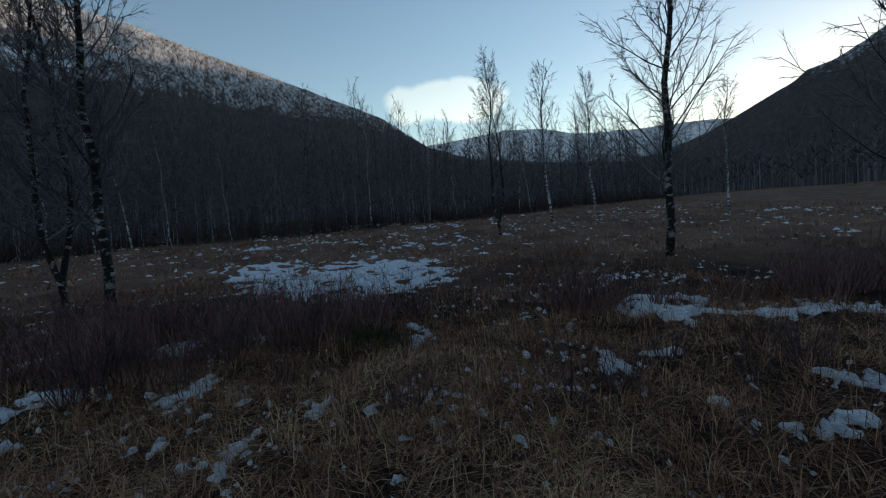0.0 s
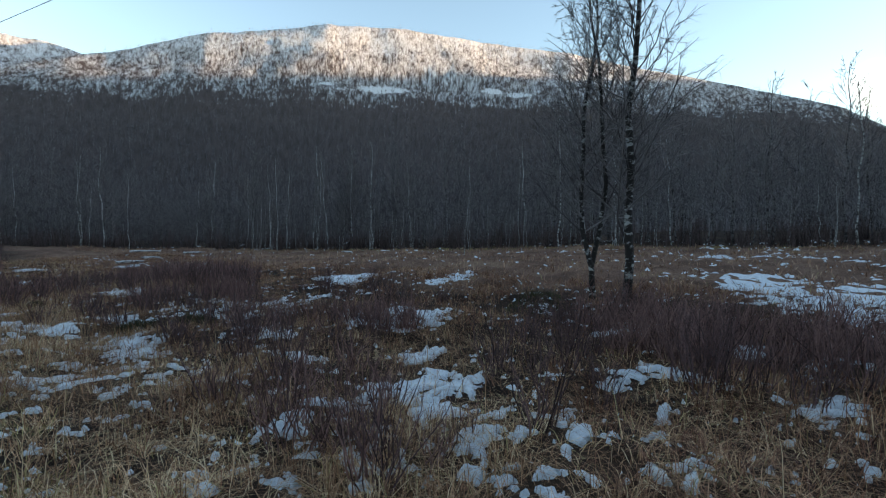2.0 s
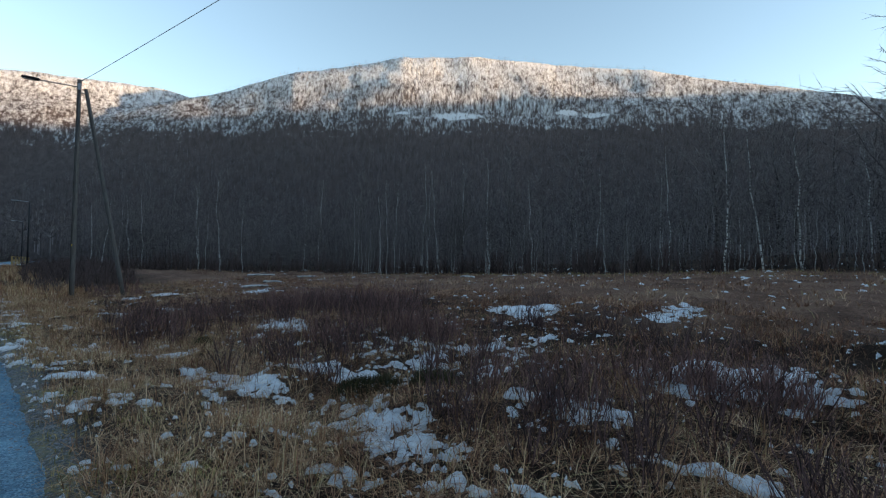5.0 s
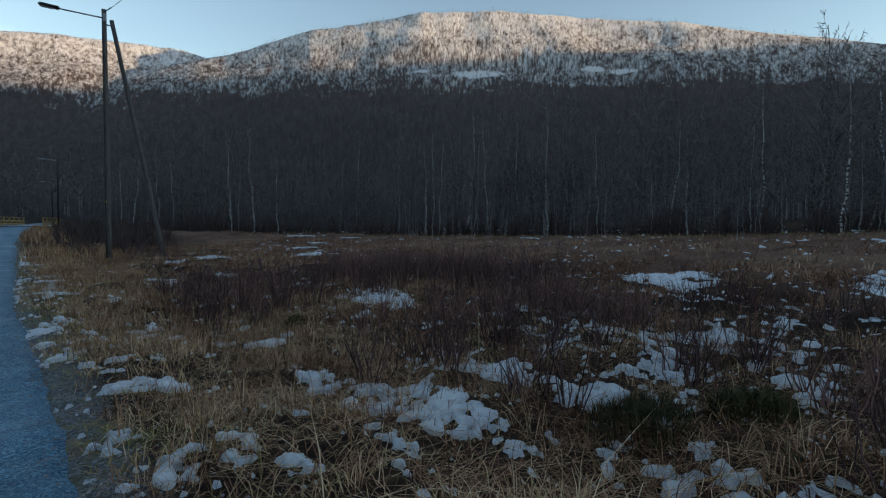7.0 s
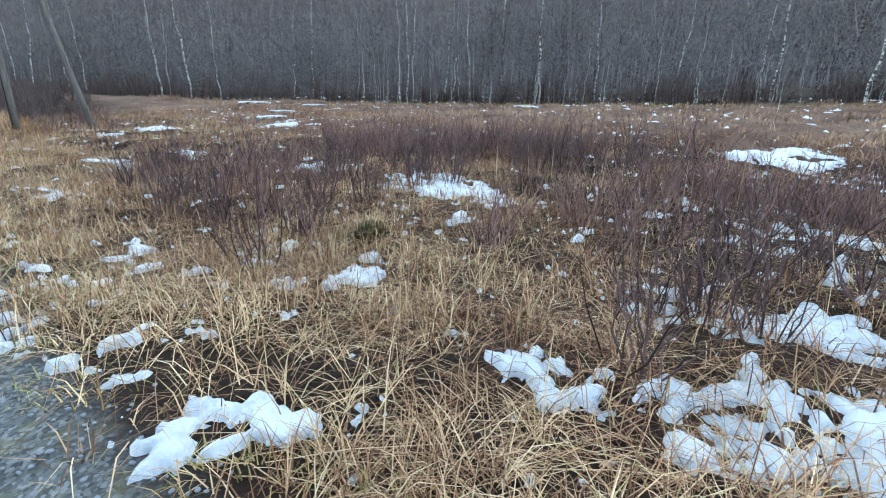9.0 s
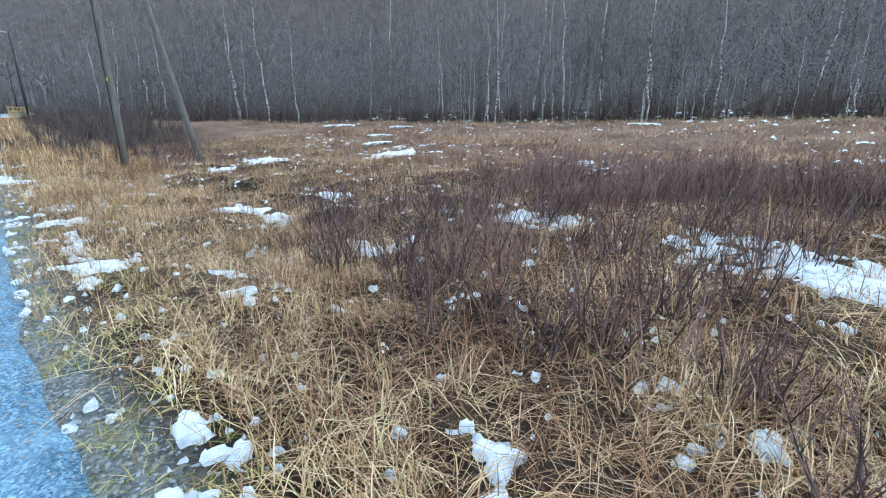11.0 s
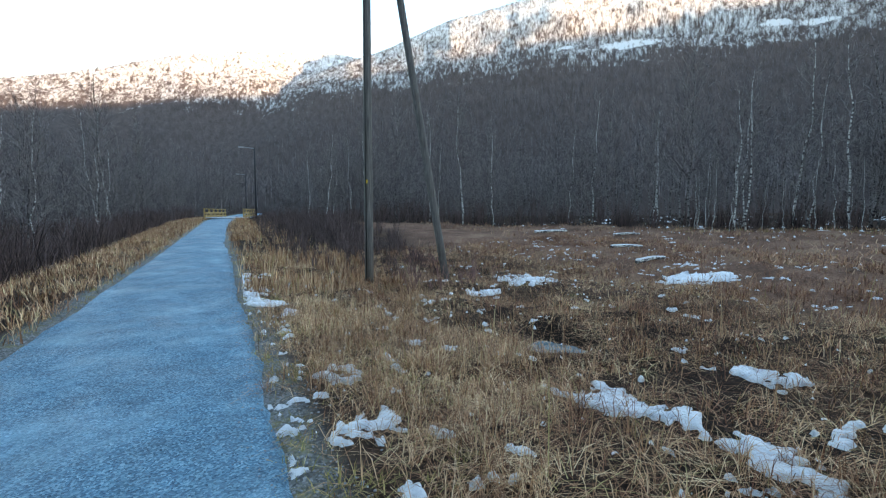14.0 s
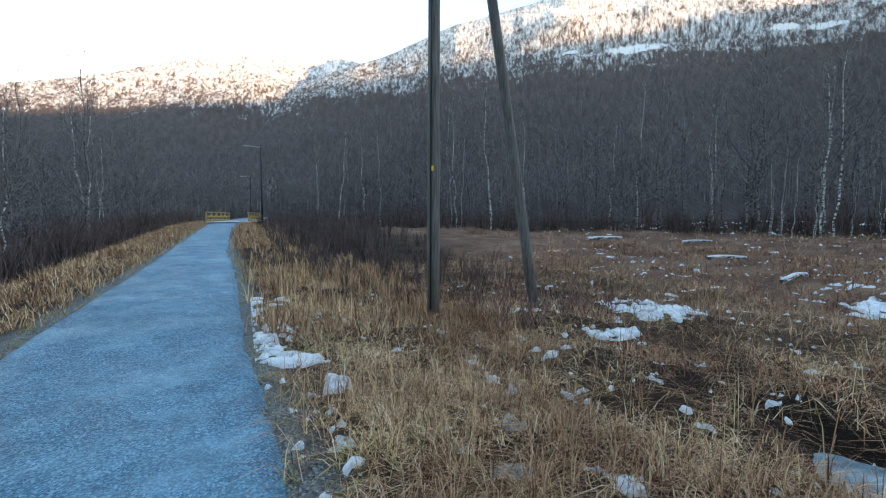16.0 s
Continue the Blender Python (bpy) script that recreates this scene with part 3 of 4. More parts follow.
def slope_height(az, r):
    """Height of the mountains at bearings (degrees) and distances."""
    out = np.zeros(np.broadcast(az, r).shape)
    x, y = np.sin(np.radians(az)) * r, np.cos(np.radians(az)) * r
    for crest, foot, bearings, tops in RANGES:
        b = (az - bearings[0]) % 360 + bearings[0]
        e = np.interp(b, bearings, tops, left=0, right=0)
        top = np.tan(np.radians(e)) * crest
        u = np.clip((r - foot) / (crest - foot), 0, None)
        prof = np.where(u < 1, np.clip(u, 0, 1) ** 1.55, 1 - 0.25 * (u - 1))
        rag = 1 + 0.035 * np.sin(np.clip(u, 0, 1) * math.pi) * wave(x, y, 160, 81, 4) * 2.5 + 0.006 * wave(x, y, 25, 85, 3)
        out = np.maximum(out, top * prof * rag)
    return out


def mountain_sheet():
    az = np.arange(0, 360, 0.4)
    r = np.geomspace(62, 3300, 120)
    A, R = np.meshgrid(az, r)
    Z = slope_height(A, R)
    X, Y = np.sin(np.radians(A)) * R, np.cos(np.radians(A)) * R + 8
    Z = Z + np.where(R < 75, -2.0, 0) + np.where(R < 160, height(X, Y) * step(160, 75, R), 0) - 0.3
    n = len(az)
    i = np.arange(len(r) - 1)[:, None] * n
    j = np.arange(n)[None, :]
    k = (j + 1) % n
    F = np.stack([(i + j).ravel(), (i + k).ravel(), (i + n + k).ravel(), (i + n + j).ravel()], 1)
    return np.stack([X.ravel(), Y.ravel(), Z.ravel()], 1), F[:, ::-1]


tagged(solid("mountains", *mountain_sheet(), MOUNTAIN), "wooded mountainsides with snow on the upper slopes", "mountain", kind="structure")


def land(x, y):
    """Ground or mountainside, whichever is higher."""
    x, y = np.asarray(x, float), np.asarray(y, float)
    r = np.hypot(x, y - 8)
    az = np.degrees(np.arctan2(x, y - 8))
    m = slope_height(az, r) + np.where(r < 160, height(x, y) * step(160, 75, r), 0) - 0.3
    return np.where(r < 75, height(x, y), np.maximum(m, np.where(r < 165, height(x, y), -99)))


# ---- trees ----
def birch(seed, tall, limbs, subs, twigs, girth, bare=0.3, lean=0.0, wide=0.26, thick=1.0):
    """A leafless birch: (trunk arrays, crown arrays). thick: girth of the finest twigs."""
    g = np.random.default_rng(seed)
    n = 10
    t = np.linspace(0, 1, n)
    sway = np.cumsum(g.normal(0, 0.012, (n, 2)), 0) * tall
    P = np.stack([sway[:, 0] + lean * tall * t, sway[:, 1], t * tall - 0.15], 1)
    trunk, crown = Heap(), Heap()
    trunk.add(*tube(P, girth * (1 - t * 0.93) ** 0.85 + 0.004, 7))
    for i in range(limbs):
        u = bare + (0.97 - bare) * (i + g.random()) / limbs
        q = np.array([np.interp(u, t, P[:, k]) for k in range(3)])
        a = i * 2.4 + g.normal(0, 0.5)
        L = tall * wide * (1.25 - u) * g.uniform(0.7, 1.25) + 0.25
        up = 0.75 + 0.9 * u + g.normal(0, 0.15)
        d = np.array([math.cos(a), math.sin(a), up])
        d /= np.linalg.norm(d)
        w = np.linspace(0, 1, 5)
        B = q + L * (w[:, None] * d + (w ** 2)[:, None] * np.array([0, 0, 0.22]) + np.cumsum(g.normal(0, 0.03, (5, 3)), 0))
        r0 = girth * 0.25 * (1 - u) + 0.006
        crown.add(*tube(B, r0 * (1 - 0.8 * w), 4, False))
        for s in range(subs):
            v = 0.2 + 0.8 * (s + g.random()) / subs
            q2 = np.array([np.interp(v, w, B[:, k]) for k in range(3)])
            d2 = d + g.normal(0, 0.55, 3)
            d2 /= np.linalg.norm(d2)
            L2 = L * g.uniform(0.22, 0.5) * (1.2 - 0.5 * v)
            w3 = np.linspace(0, 1, 3)
            C = q2 + L2 * (w3[:, None] * d2 + (w3 ** 2)[:, None] * np.array([0, 0, 0.12])) + np.array([[0, 0, 0], *g.normal(0, 0.04 * L2, (2, 3))])
            crown.add(*tube(C, np.array([0.006, 0.0045, 0.002]) * thick, 3, False))
            for k in range(twigs):
                f = g.uniform(0.15, 1)
                q3 = C[0] + (C[2] - C[0]) * f
                d3 = d2 + g.normal(0, 0.6, 3)
                d3 /= np.linalg.norm(d3)
                e = q3 + d3 * L2 * g.uniform(0.25, 0.6)
                side = np.cross(d3, g.normal(0, 1, 3))
                side /= np.linalg.norm(side) + 1e-9
                o = 0.0035 * thick
                crown.add([q3 - side * o, q3 + side * o, e, q3 + np.cross(side, d3) * o], [(0, 1, 2), (1, 3, 2), (3, 0, 2)])
    return trunk.arrays(), crown.arrays()


def tree_model(name, arrays, bark, label, group):
    ob = base(name, 0, 0, 0, label, "tree", group)
    solid("trunk", *arrays[0], bark, ob)
    solid("crown", *arrays[1], BIRCH_TWIG, ob)
    return ob


def put_tree(model, used, x, y, turn, scale, z=None):
    zz = float(height(x, y)) if z is None else z
    m = pose(x, y, zz - 0.05, 0, 0, turn)
    ob = copy_thing(model, m) if used else model
    ob.matrix_basis = m @ Matrix.Diagonal((scale, scale, scale, 1))
    return ob


# birches that stand out on the open bog
SOLO = "birches on the open bog"
big = [birch(11, 9.5, 54, 12, 7, 0.10, 0.16, 0.02, 0.165, 1.35), birch(12, 9.0, 46, 11, 7, 0.07, 0.2, 0.03, 0.19, 1.35), birch(13, 8.0, 40, 10, 6, 0.07, 0.32, -0.02, 0.17, 1.35)]
for k, bark, label, places in (
        (0, BARK_DARK, "tall bare birch with dark lichen-spotted bark", [(12.3, -0.45, 240, 1.05), (12.9, -13.6, 200, 1.08), (8.1, -15.4, 80, 1.0)]),
        (1, BARK_DARK, "bare birch with a forked dark trunk", [(12.15, 0.05, 0, 1.0), (12.3, 0.25, 140, 0.94), (22.6, -11.8, 70, 0.9), (23.3, -12.0, 300, 0.85)]),
        (2, BARK_WHITE, "slender bare birch with a pale trunk", [(25.6, -15.2, 10, 1.1), (28.6, -19.7, 100, 1.12), (33.0, -26.5, 220, 1.0), (24.0, -24.0, 310, 0.9), (21.2, 10.8, 10, 0.24)])):
    model = tree_model("birch_tree", big[k], bark, label, SOLO)
    for i, (x, y, turn, s) in enumerate(places):
        put_tree(model, i > 0, x, y, turn, s)

# the edge of the wood, tree by tree
edge_kinds = [birch(31, 8.6, 26, 6, 4, 0.055, 0.3, 0.02, 0.18, 2.0), birch(32, 8.0, 24, 6, 4, 0.042, 0.3, -0.03, 0.16, 2.0), birch(33, 9.2, 30, 6, 4, 0.06, 0.25, 0.0, 0.2, 2.0),
              birch(34, 6.5, 24, 6, 4, 0.038, 0.2, 0.06, 0.22, 2.0), birch(35, 5.0, 24, 6, 4, 0.032, 0.12, -0.08, 0.28, 2.0)]
models = []
for k, (arr, bark, label) in enumerate(zip(edge_kinds, (BARK_WHITE, BARK_WHITE, BARK_GREY, BARK_GREY, BARK_GREY), (
        "bare birch with a white trunk at the wood's edge", "thin white-stemmed bare birch at the wood's edge", "tall grey-stemmed bare birch at the wood's edge",
        "leaning grey-stemmed birch at the wood's edge", "low spreading bare birch at the wood's edge"))):
    models.append([tree_model("forest_birch", arr, bark, label, "birches along the wood's edge"), False])


def edge_tree(x, y, k=None, low=0.8, high=1.15):
    k = int(rng.choice([0, 1, 2, 3, 4], p=[0.11, 0.15, 0.28, 0.23, 0.23])) if k is None else k
    put_tree(models[k][0], models[k][1], x, y, rng.uniform(0, 360), rng.uniform(low, high))
    models[k][1] = True


for x, y, k in ((26.6, 24.0, 1), (26.9, 24.7, 3), (14.6, 46.5, 0), (28.7, 8.8, 1), (28.95, 8.1, 3), (29.2, 7.3, 0), (26.36, 30.6, 1), (26.1, 28.9, 0), (26.6, 28.2, 3), (27.2, 27.2, 1), (27.7, 25.8, 3),
                (22.6, 32.0, 0), (22.9, 31.6, 1), (22.1, 41.7, 1), (-9.7, 63, 0), (-8.5, 43, 1), (6.8, 57, 0), (16.0, 44.8, 1)):
    edge_tree(x, y, k)
y = -45.0
while y < 74:
    edge_tree(float(forest_edge(y)) + rng.uniform(0.2, 3.5), y)
    y += rng.uniform(0.5, 1.15)
# young white stems in loose groups before the wood
for i in range(60):
    y = float(rng.choice([-9, -4, 3, 8, 13, 19, 24, 29, 33])) + rng.normal(0, 1.3)
    edge_tree(float(forest_edge(y)) + rng.uniform(-0.6, 1.0), y, 1, 0.3, 0.55)
y = 12.0
while y < 80:
    edge_tree(float(path_left(y)) - rng.uniform(4.6, 8.5), y)
    y += rng.uniform(0.7, 1.7)

# the wood behind
fill = []
for s in range(6):
    tr, cr = birch(50 + s, (7.5, 8.5, 6.5, 9, 7, 8)[s], 15, 4, 3, 0.045, 0.25, (0, 0.03, -0.04, 0.02, 0.05, -0.02)[s], 0.19, 3.2)
    fill.append((tr, cr))
spots = []
while len(spots) < 2100:
    x, y = rng.uniform(-50, 75), rng.uniform(-55, 138)
    right = x > forest_edge(y) + 2.0 and x < forest_edge(y) + 34
    left = x < path_left(y) - 7 and y > 8
    ahead = y > 84 and not (path_left(y) - 1.5 < x < path_right(y) + 1.5)
    clear = 66 < y < 100 and abs(x - 1.0) < 1.6
    if (right or left or ahead) and not clear:
        spots.append((rng.integers(6), x, y, float(land(x, y)) - 0.1, rng.uniform(0, 6.28), rng.uniform(0.75, 1.2)))
tagged(solid("wood_trunks", *scatter([f[0] for f in fill], spots), BARK_GREY), "grey stems of a dense bare birch wood", "woodland", kind="stuff")
tagged(solid("wood_crowns", *scatter([f[1] for f in fill], spots), WOOD_TWIG), "bare twigs of a dense birch wood", "woodland", kind="stuff")

# the wood climbing the slopes: crowns of a few coarse twigs
def far_tree(seed):
    g = np.random.default_rng(seed)
    heap = Heap()
    heap.add([(-0.09, 0, -1), (0.09, 0, -1), (0, 0.1, 6.5), (0, 0.12, -1)], [(0, 1, 2), (1, 3, 2), (3, 0, 2)])
    for i in range(11):
        z = g.uniform(1.8, 6.2)
        a = g.uniform(0, 6.28)
        q = np.array([0, 0, z])
        e = q + np.array([math.cos(a), math.sin(a), 1.1]) * g.uniform(0.8, 1.7) * (1.15 - z / 9)
        s = np.array([-math.sin(a), math.cos(a), 0]) * 0.07
        heap.add([q - s, q + s, e], [(0, 1, 2)])
        heap.add([q - s[[1, 0, 2]], q + np.array([0, 0, 0.16]), e + g.normal(0, 0.3, 3)], [(0, 1, 2)])
    return heap.arrays()


far_kinds = [far_tree(s) for s in range(5)]
az = np.concatenate([rng.uniform(-75, 145, 11000), rng.uniform(5, 100, 5000)])
r = np.concatenate([70 * (480 / 70) ** rng.random(11000), rng.uniform(400, 1010, 5000)])
x, y = np.sin(np.radians(az)) * r, np.cos(np.radians(az)) * r + 8
z = land(x, y)
keep = ~((x > path_left(y) - 2) & (x < path_right(y) + 2) & (y < 110) & (y > 0)) & (np.hypot(x, y - 20) > 105)
rows = np.stack([rng.integers(0, 5, len(x)), x, y, z, rng.uniform(0, 6.28, len(x)), rng.uniform(0.7, 1.35, len(x))], 1)[keep]
tagged(solid("slope_woods", *scatter(far_kinds, rows), WOOD_TWIG), "bare birch woods climbing the mountainside", "woodland", kind="stuff")


# ---- grass ----
def blades(x, y, length, width, lean=0.6, droop=0.35):
    """Bent grass blades of three triangles each, rooted at the arrays x, y."""
    n = len(x)
    a = 5.0 * wave(x, y, 0.55, 161, 2) + 9.0 * wave(x, y, 0.16, 165, 1) + rng.normal(0, 0.75, n)
    z = height(x, y) - 0.02
    l = length * rng.uniform(0.4, 1.25, n) * (1 + 0.3 * wave(x, y, 0.35, 171, 2))
    k = lean * rng.uniform(0.1, 1.2, n)
    d = np.stack([np.cos(a), np.sin(a), np.zeros(n)], 1)
    s = np.stack([-np.sin(a), np.cos(a), np.zeros(n)], 1) * (width * rng.uniform(0.6, 1.3, n))[:, None]
    root = np.stack([x, y, z], 1)
    up = np.array([0, 0, 1.0])
    mid = root + d * (l * k * 0.45)[:, None] + up * (l * np.clip(0.6 - 0.2 * k, 0.12, 1))[:, None]
    tip = root + d * (l * k * 1.2)[:, None] + up * (l * np.clip(0.95 - droop * k, 0.05, 1))[:, None]
    V = np.stack([root - s, root + s, mid - s * 0.8, mid + s * 0.8, tip], 1).reshape(-1, 3)
    b = np.arange(n)[:, None] * 5
    F = np.concatenate([b + [0, 1, 3], b + [0, 3, 2], b + [2, 3, 4]], 0)
    return V, F


def tufts(n, x0, x1, y0, y1, test, per, size):
    """Root points gathered in tufts."""
    cx, cy = rng.uniform(x0, x1, n), rng.uniform(y0, y1, n)
    ok = test(cx, cy)
    cx, cy = cx[ok], cy[ok]
    x = np.repeat(cx, per) + rng.normal(0, size, len(cx) * per)
    y = np.repeat(cy, per) + rng.normal(0, size, len(cx) * per)
    deep = snow_depth(x, y)
    free = (deep < -0.05) | (rng.random(len(x)) < 0.5 - 0.38 * deep)
    for px, py, pr in PUDDLES:
        free &= np.hypot(x - px, y - py) > pr * 1.05
    return x[free], y[free]


def verge_zone(x, y):
    out = x - path_right(y)
    lush = wave(x, y, 1.6, 91, 2)
    return (out > 0.03 + 0.3 * rng.random(len(x))) & (out < 3.2 + 0.8 * lush) & (rng.random(len(x)) < 0.12 + 0.88 * step(-0.3, 0.35, lush))


def bog_zone(x, y):
    out = x - path_right(y)
    return (out > 1.4) & (x < forest_edge(y) + 1) & (rng.random(len(x)) < 0.2 + 0.8 * step(-0.3, 0.4, wave(x, y, 1.1, 95, 2)))


def left_zone(x, y):
    inn = path_left(y) - x
    return (inn > 0.15) & (inn < 2.6)


x, y = tufts(15000, 0.2, 6.5, -9, 33, verge_zone, 17, 0.055)
tagged(solid("straw_grass", *blades(x, y, 0.31, 0.0028, 1.35, 0.6), STRAW), "dry straw-coloured grass along the path", "grass", kind="stuff")
x, y = tufts(12000, 0.4, 8.5, -9, 33, lambda x, y: x - path_right(y) > 0.5, 9, 0.12)
tagged(solid("matted_straw", *blades(x, y, 0.28, 0.0028, 2.6, 0.5), STRAW), "flattened pale straw matted between the tufts", "grass", kind="stuff")
x, y = tufts(2000, 2.5, 9.0, -13, -3, lambda x, y: wave(x, y, 2.2, 181, 2) > -0.25, 15, 0.07)
tagged(solid("fallen_straw", *blades(x, y, 0.32, 0.003, 1.7, 0.6), SEDGE), "lodged brown grass on the open bog", "grass", kind="stuff")
x, y = tufts(1500, 20, 34, -12, 34, lambda x, y: np.abs(forest_edge(y) - 1.2 - x) < 1.6, 10, 0.12)
tagged(solid("edge_moss_grass", *blades(x, y, 0.16, 0.009, 1.2), GREEN), "dull green grass along the wood's edge", "grass", kind="stuff")
x, y = tufts(5200, -1.5, 4.5, 26, 60, verge_zone, 9, 0.07)
tagged(solid("far_straw_grass", *blades(x, y, 0.42, 0.007, 0.5), STRAW), "tall dry grass beside the path further on", "grass", kind="stuff")
x, y = tufts(19000, 2.0, 15, -13, 34, bog_zone, 11, 0.07)
tagged(solid("bog_sedge", *blades(x, y, 0.30, 0.0036, 1.5, 0.55), SEDGE), "brown withered sedge on the bog", "grass", kind="stuff")
x, y = tufts(24000, 12, 48, -34, 56, bog_zone, 4, 0.12)
tagged(solid("far_bog_sedge", *blades(x, y, 0.24, 0.013, 1.2), PALE), "pale brown withered grass across the far bog", "grass", kind="stuff")
x, y = tufts(5200, -5, -1, 10, 62, left_zone, 9, 0.08)
tagged(solid("bank_grass", *blades(x, y, 0.32, 0.006, 1.0), STRAW), "dry ochre grass on the path's bank", "grass", kind="stuff")
x, y = tufts(7600, -0.8, 3.2, -6, 34, lambda x, y: (np.abs(x - path_right(y) - 0.5) < 0.46 + 0.45 * step(18.5, 20.5, y) * step(24.5, 23, y)) & (wave(x, y, 0.8, 99, 2) > -0.12), 14, 0.06)
tagged(solid("green_verge_grass", *blades(x, y, 0.115, 0.0034, 1.5), GREEN), "short yellow-green grass at the path's edge", "grass", kind="stuff")
x, y = tufts(900, -3.6, -1, 14, 60, lambda x, y: np.abs(path_left(y) - x - 0.15) < 0.15, 14, 0.05)
tagged(solid("green_bank_grass", *blades(x, y, 0.10, 0.005, 1.0), GREEN), "yellow-green grass fringing the gravel", "grass", kind="stuff")


x, y = tufts(420, 1.6, 8, -8, 32, lambda x, y: x - path_right(y) > 0.6, 2, 0.05)
tagged(solid("dead_stalks", *blades(x, y, 0.75, 0.003, 0.45, 0.3), STRAW), "tall dead straw stalks above the grass", "grass", kind="stuff")


# ---- shrubs: upright twigs of willow and dwarf birch ----
def shrub(seed, tall, stems, wide, side=4, thick=1.0):
    g = np.random.default_rng(seed)
    heap = Heap()
    for i in range(stems):
        a, k = g.uniform(0, 6.28), g.uniform(0.1, 1)
        d = np.array([math.cos(a) * k * wide, math.sin(a) * k * wide, 1.0])
        h = tall * g.uniform(0.55, 1.1)
        w = np.linspace(0, 1, 4)
        q = np.array([math.cos(a), math.sin(a), 0]) * 0.08 * g.random()
        C = q + h * (w[:, None] * d + np.cumsum(g.normal(0, 0.08, (4, 3)) * [1, 1, 0.2], 0)) - np.array([0, 0, 0.05])
        heap.add(*tube(C, np.array([0.0075, 0.006, 0.004, 0.0014]) * thick, 3, False))
        for s in range(side):
            f = g.uniform(0.3, 0.95)
            q2 = np.array([np.interp(f, w, C[:, m]) for m in range(3)])
            d2 = d + g.normal(0, 0.55, 3)
            e = q2 + d2 / np.linalg.norm(d2) * h * g.uniform(0.12, 0.34)
            sd = np.cross(d2, g.normal(0, 1, 3))
            sd = sd / (np.linalg.norm(sd) + 1e-9) * 0.0024 * thick
            heap.add([q2 - sd, q2 + sd, e, q2 + sd[[1, 2, 0]]], [(0, 1, 2), (1, 3, 2), (3, 0, 2)])
    return heap.arrays()


kinds = [shrub(70, 0.62, 18, 0.5, 7), shrub(71, 0.8, 16, 0.45, 8), shrub(72, 0.5, 22, 0.7, 6), shrub(73, 0.95, 14, 0.4, 9)]
shrub_models = []
for k in kinds:
    ob = solid("bog_shrub", *k, TWIG)
    shrub_models.append([tagged(ob, "leafless dark red-brown shrub with upright twigs on the bog", "shrub", "low shrubs on the bog"), False])
count = 0
while count < 240:
    x, y = rng.uniform(2.6, 10), rng.uniform(-11, 30)
    if (y > 18.5 and not (1.6 < x < 5 and y > 25.5)) or (y < -3 and x < 5.5) or x - path_right(y) < 1.7 + 0.5 * rng.random() or wave(x, y, 2.6, 111, 2) < -0.2:
        continue
    k = int(rng.integers(4))
    m = pose(x, y, float(height(x, y)) - 0.02, 0, 0, rng.uniform(0, 360))
    s = rng.uniform(0.75, 1.2)
    ob = copy_thing(shrub_models[k][0], m) if shrub_models[k][1] else shrub_models[k][0]
    ob.matrix_basis = m @ Matrix.Diagonal((s, s, s, 1))
    shrub_models[k][1] = True
    count += 1
coarse = [shrub(80 + s, (0.6, 0.8, 0.5)[s], 9, 0.55, 4, 1.25) for s in range(3)]
rows = []
while len(rows) < 1700:
    x, y = rng.uniform(3.2, 26), rng.uniform(-24, 40)
    near = x < 9 and -9 < y < 29
    if (y > 17.5 and not (1.5 < x < 5.5 and 25.5 < y < 33)) or (y < -3.5 and x < 8) or (x < 7 and rng.random() < 0.8) or x - path_right(y) < 2.2 or x > forest_edge(y) - 4 - 4 * rng.random() or wave(x, y, 3.2, 111, 2) < (-0.05 if near else -0.25) + 1.1 * step(8.5, 13, x):
        continue
    rows.append((rng.integers(3), x, y, float(height(x, y)), rng.uniform(0, 6.28), rng.uniform(0.6, 1.15)))
tagged(solid("bog_scrub", *scatter(coarse, rows), SCRUB), "dark reddish scrub covering the bog", "scrub", kind="stuff")
thick = [shrub(90 + s, (1.3, 1.6, 1.1)[s], 14, 0.4, 5, 2.6) for s in range(3)]
rows = []
while len(rows) < 460:
    x, y = rng.uniform(-0.5, 16), rng.uniform(29, 64)
    if x - path_right(y) < 1.6 or x > np.interp(y, [29, 36, 64], [3.2, 5, 7]) + rng.random() * 2:
        continue
    rows.append((rng.integers(3), x, y, float(height(x, y)), rng.uniform(0, 6.28), rng.uniform(0.4, 0.8) * np.interp(y, [29, 40], [0.6, 1])))
while len(rows) < 1500:
    y = rng.uniform(10, 70)
    x = float(path_left(y)) - rng.uniform(2.6, 9)
    rows.append((rng.integers(3), x, y, float(height(x, y)), rng.uniform(0, 6.28), rng.uniform(0.7, 1.3)))
while len(rows) < 2100:
    y = rng.uniform(-40, 60)
    x = float(forest_edge(y)) + rng.uniform(-0.5, 5)
    rows.append((rng.integers(3), x, y, float(height(x, y)), rng.uniform(0, 6.28), rng.uniform(0.5, 1.3)))
tagged(solid("willow_thicket", *scatter(thick, rows), THICKET), "dense dark willow thicket by the wood and the path", "scrub", kind="stuff")


def cushion(x, y, wide, tall, label, mat):
    """A low rounded cushion of dense fine shoots."""
    n = 1500
    a, r = rng.uniform(0, 6.283, n), np.sqrt(rng.random(n))
    v, f = blades(x + np.cos(a) * r * wide, y + np.sin(a) * r * wide * 0.8, 0.16, 0.004, 0.9, 0.3)
    v = v + np.repeat(np.stack([np.zeros(n), np.zeros(n), tall * (1 - r ** 2)], 1), 5, 0)
    v = v - [x, y, 0]
    ob = solid("heather_cushion", v, f, mat)
    ob.matrix_world = pose(x, y, 0)
    tagged(ob, label, "shrub", "heather cushions on the bog")


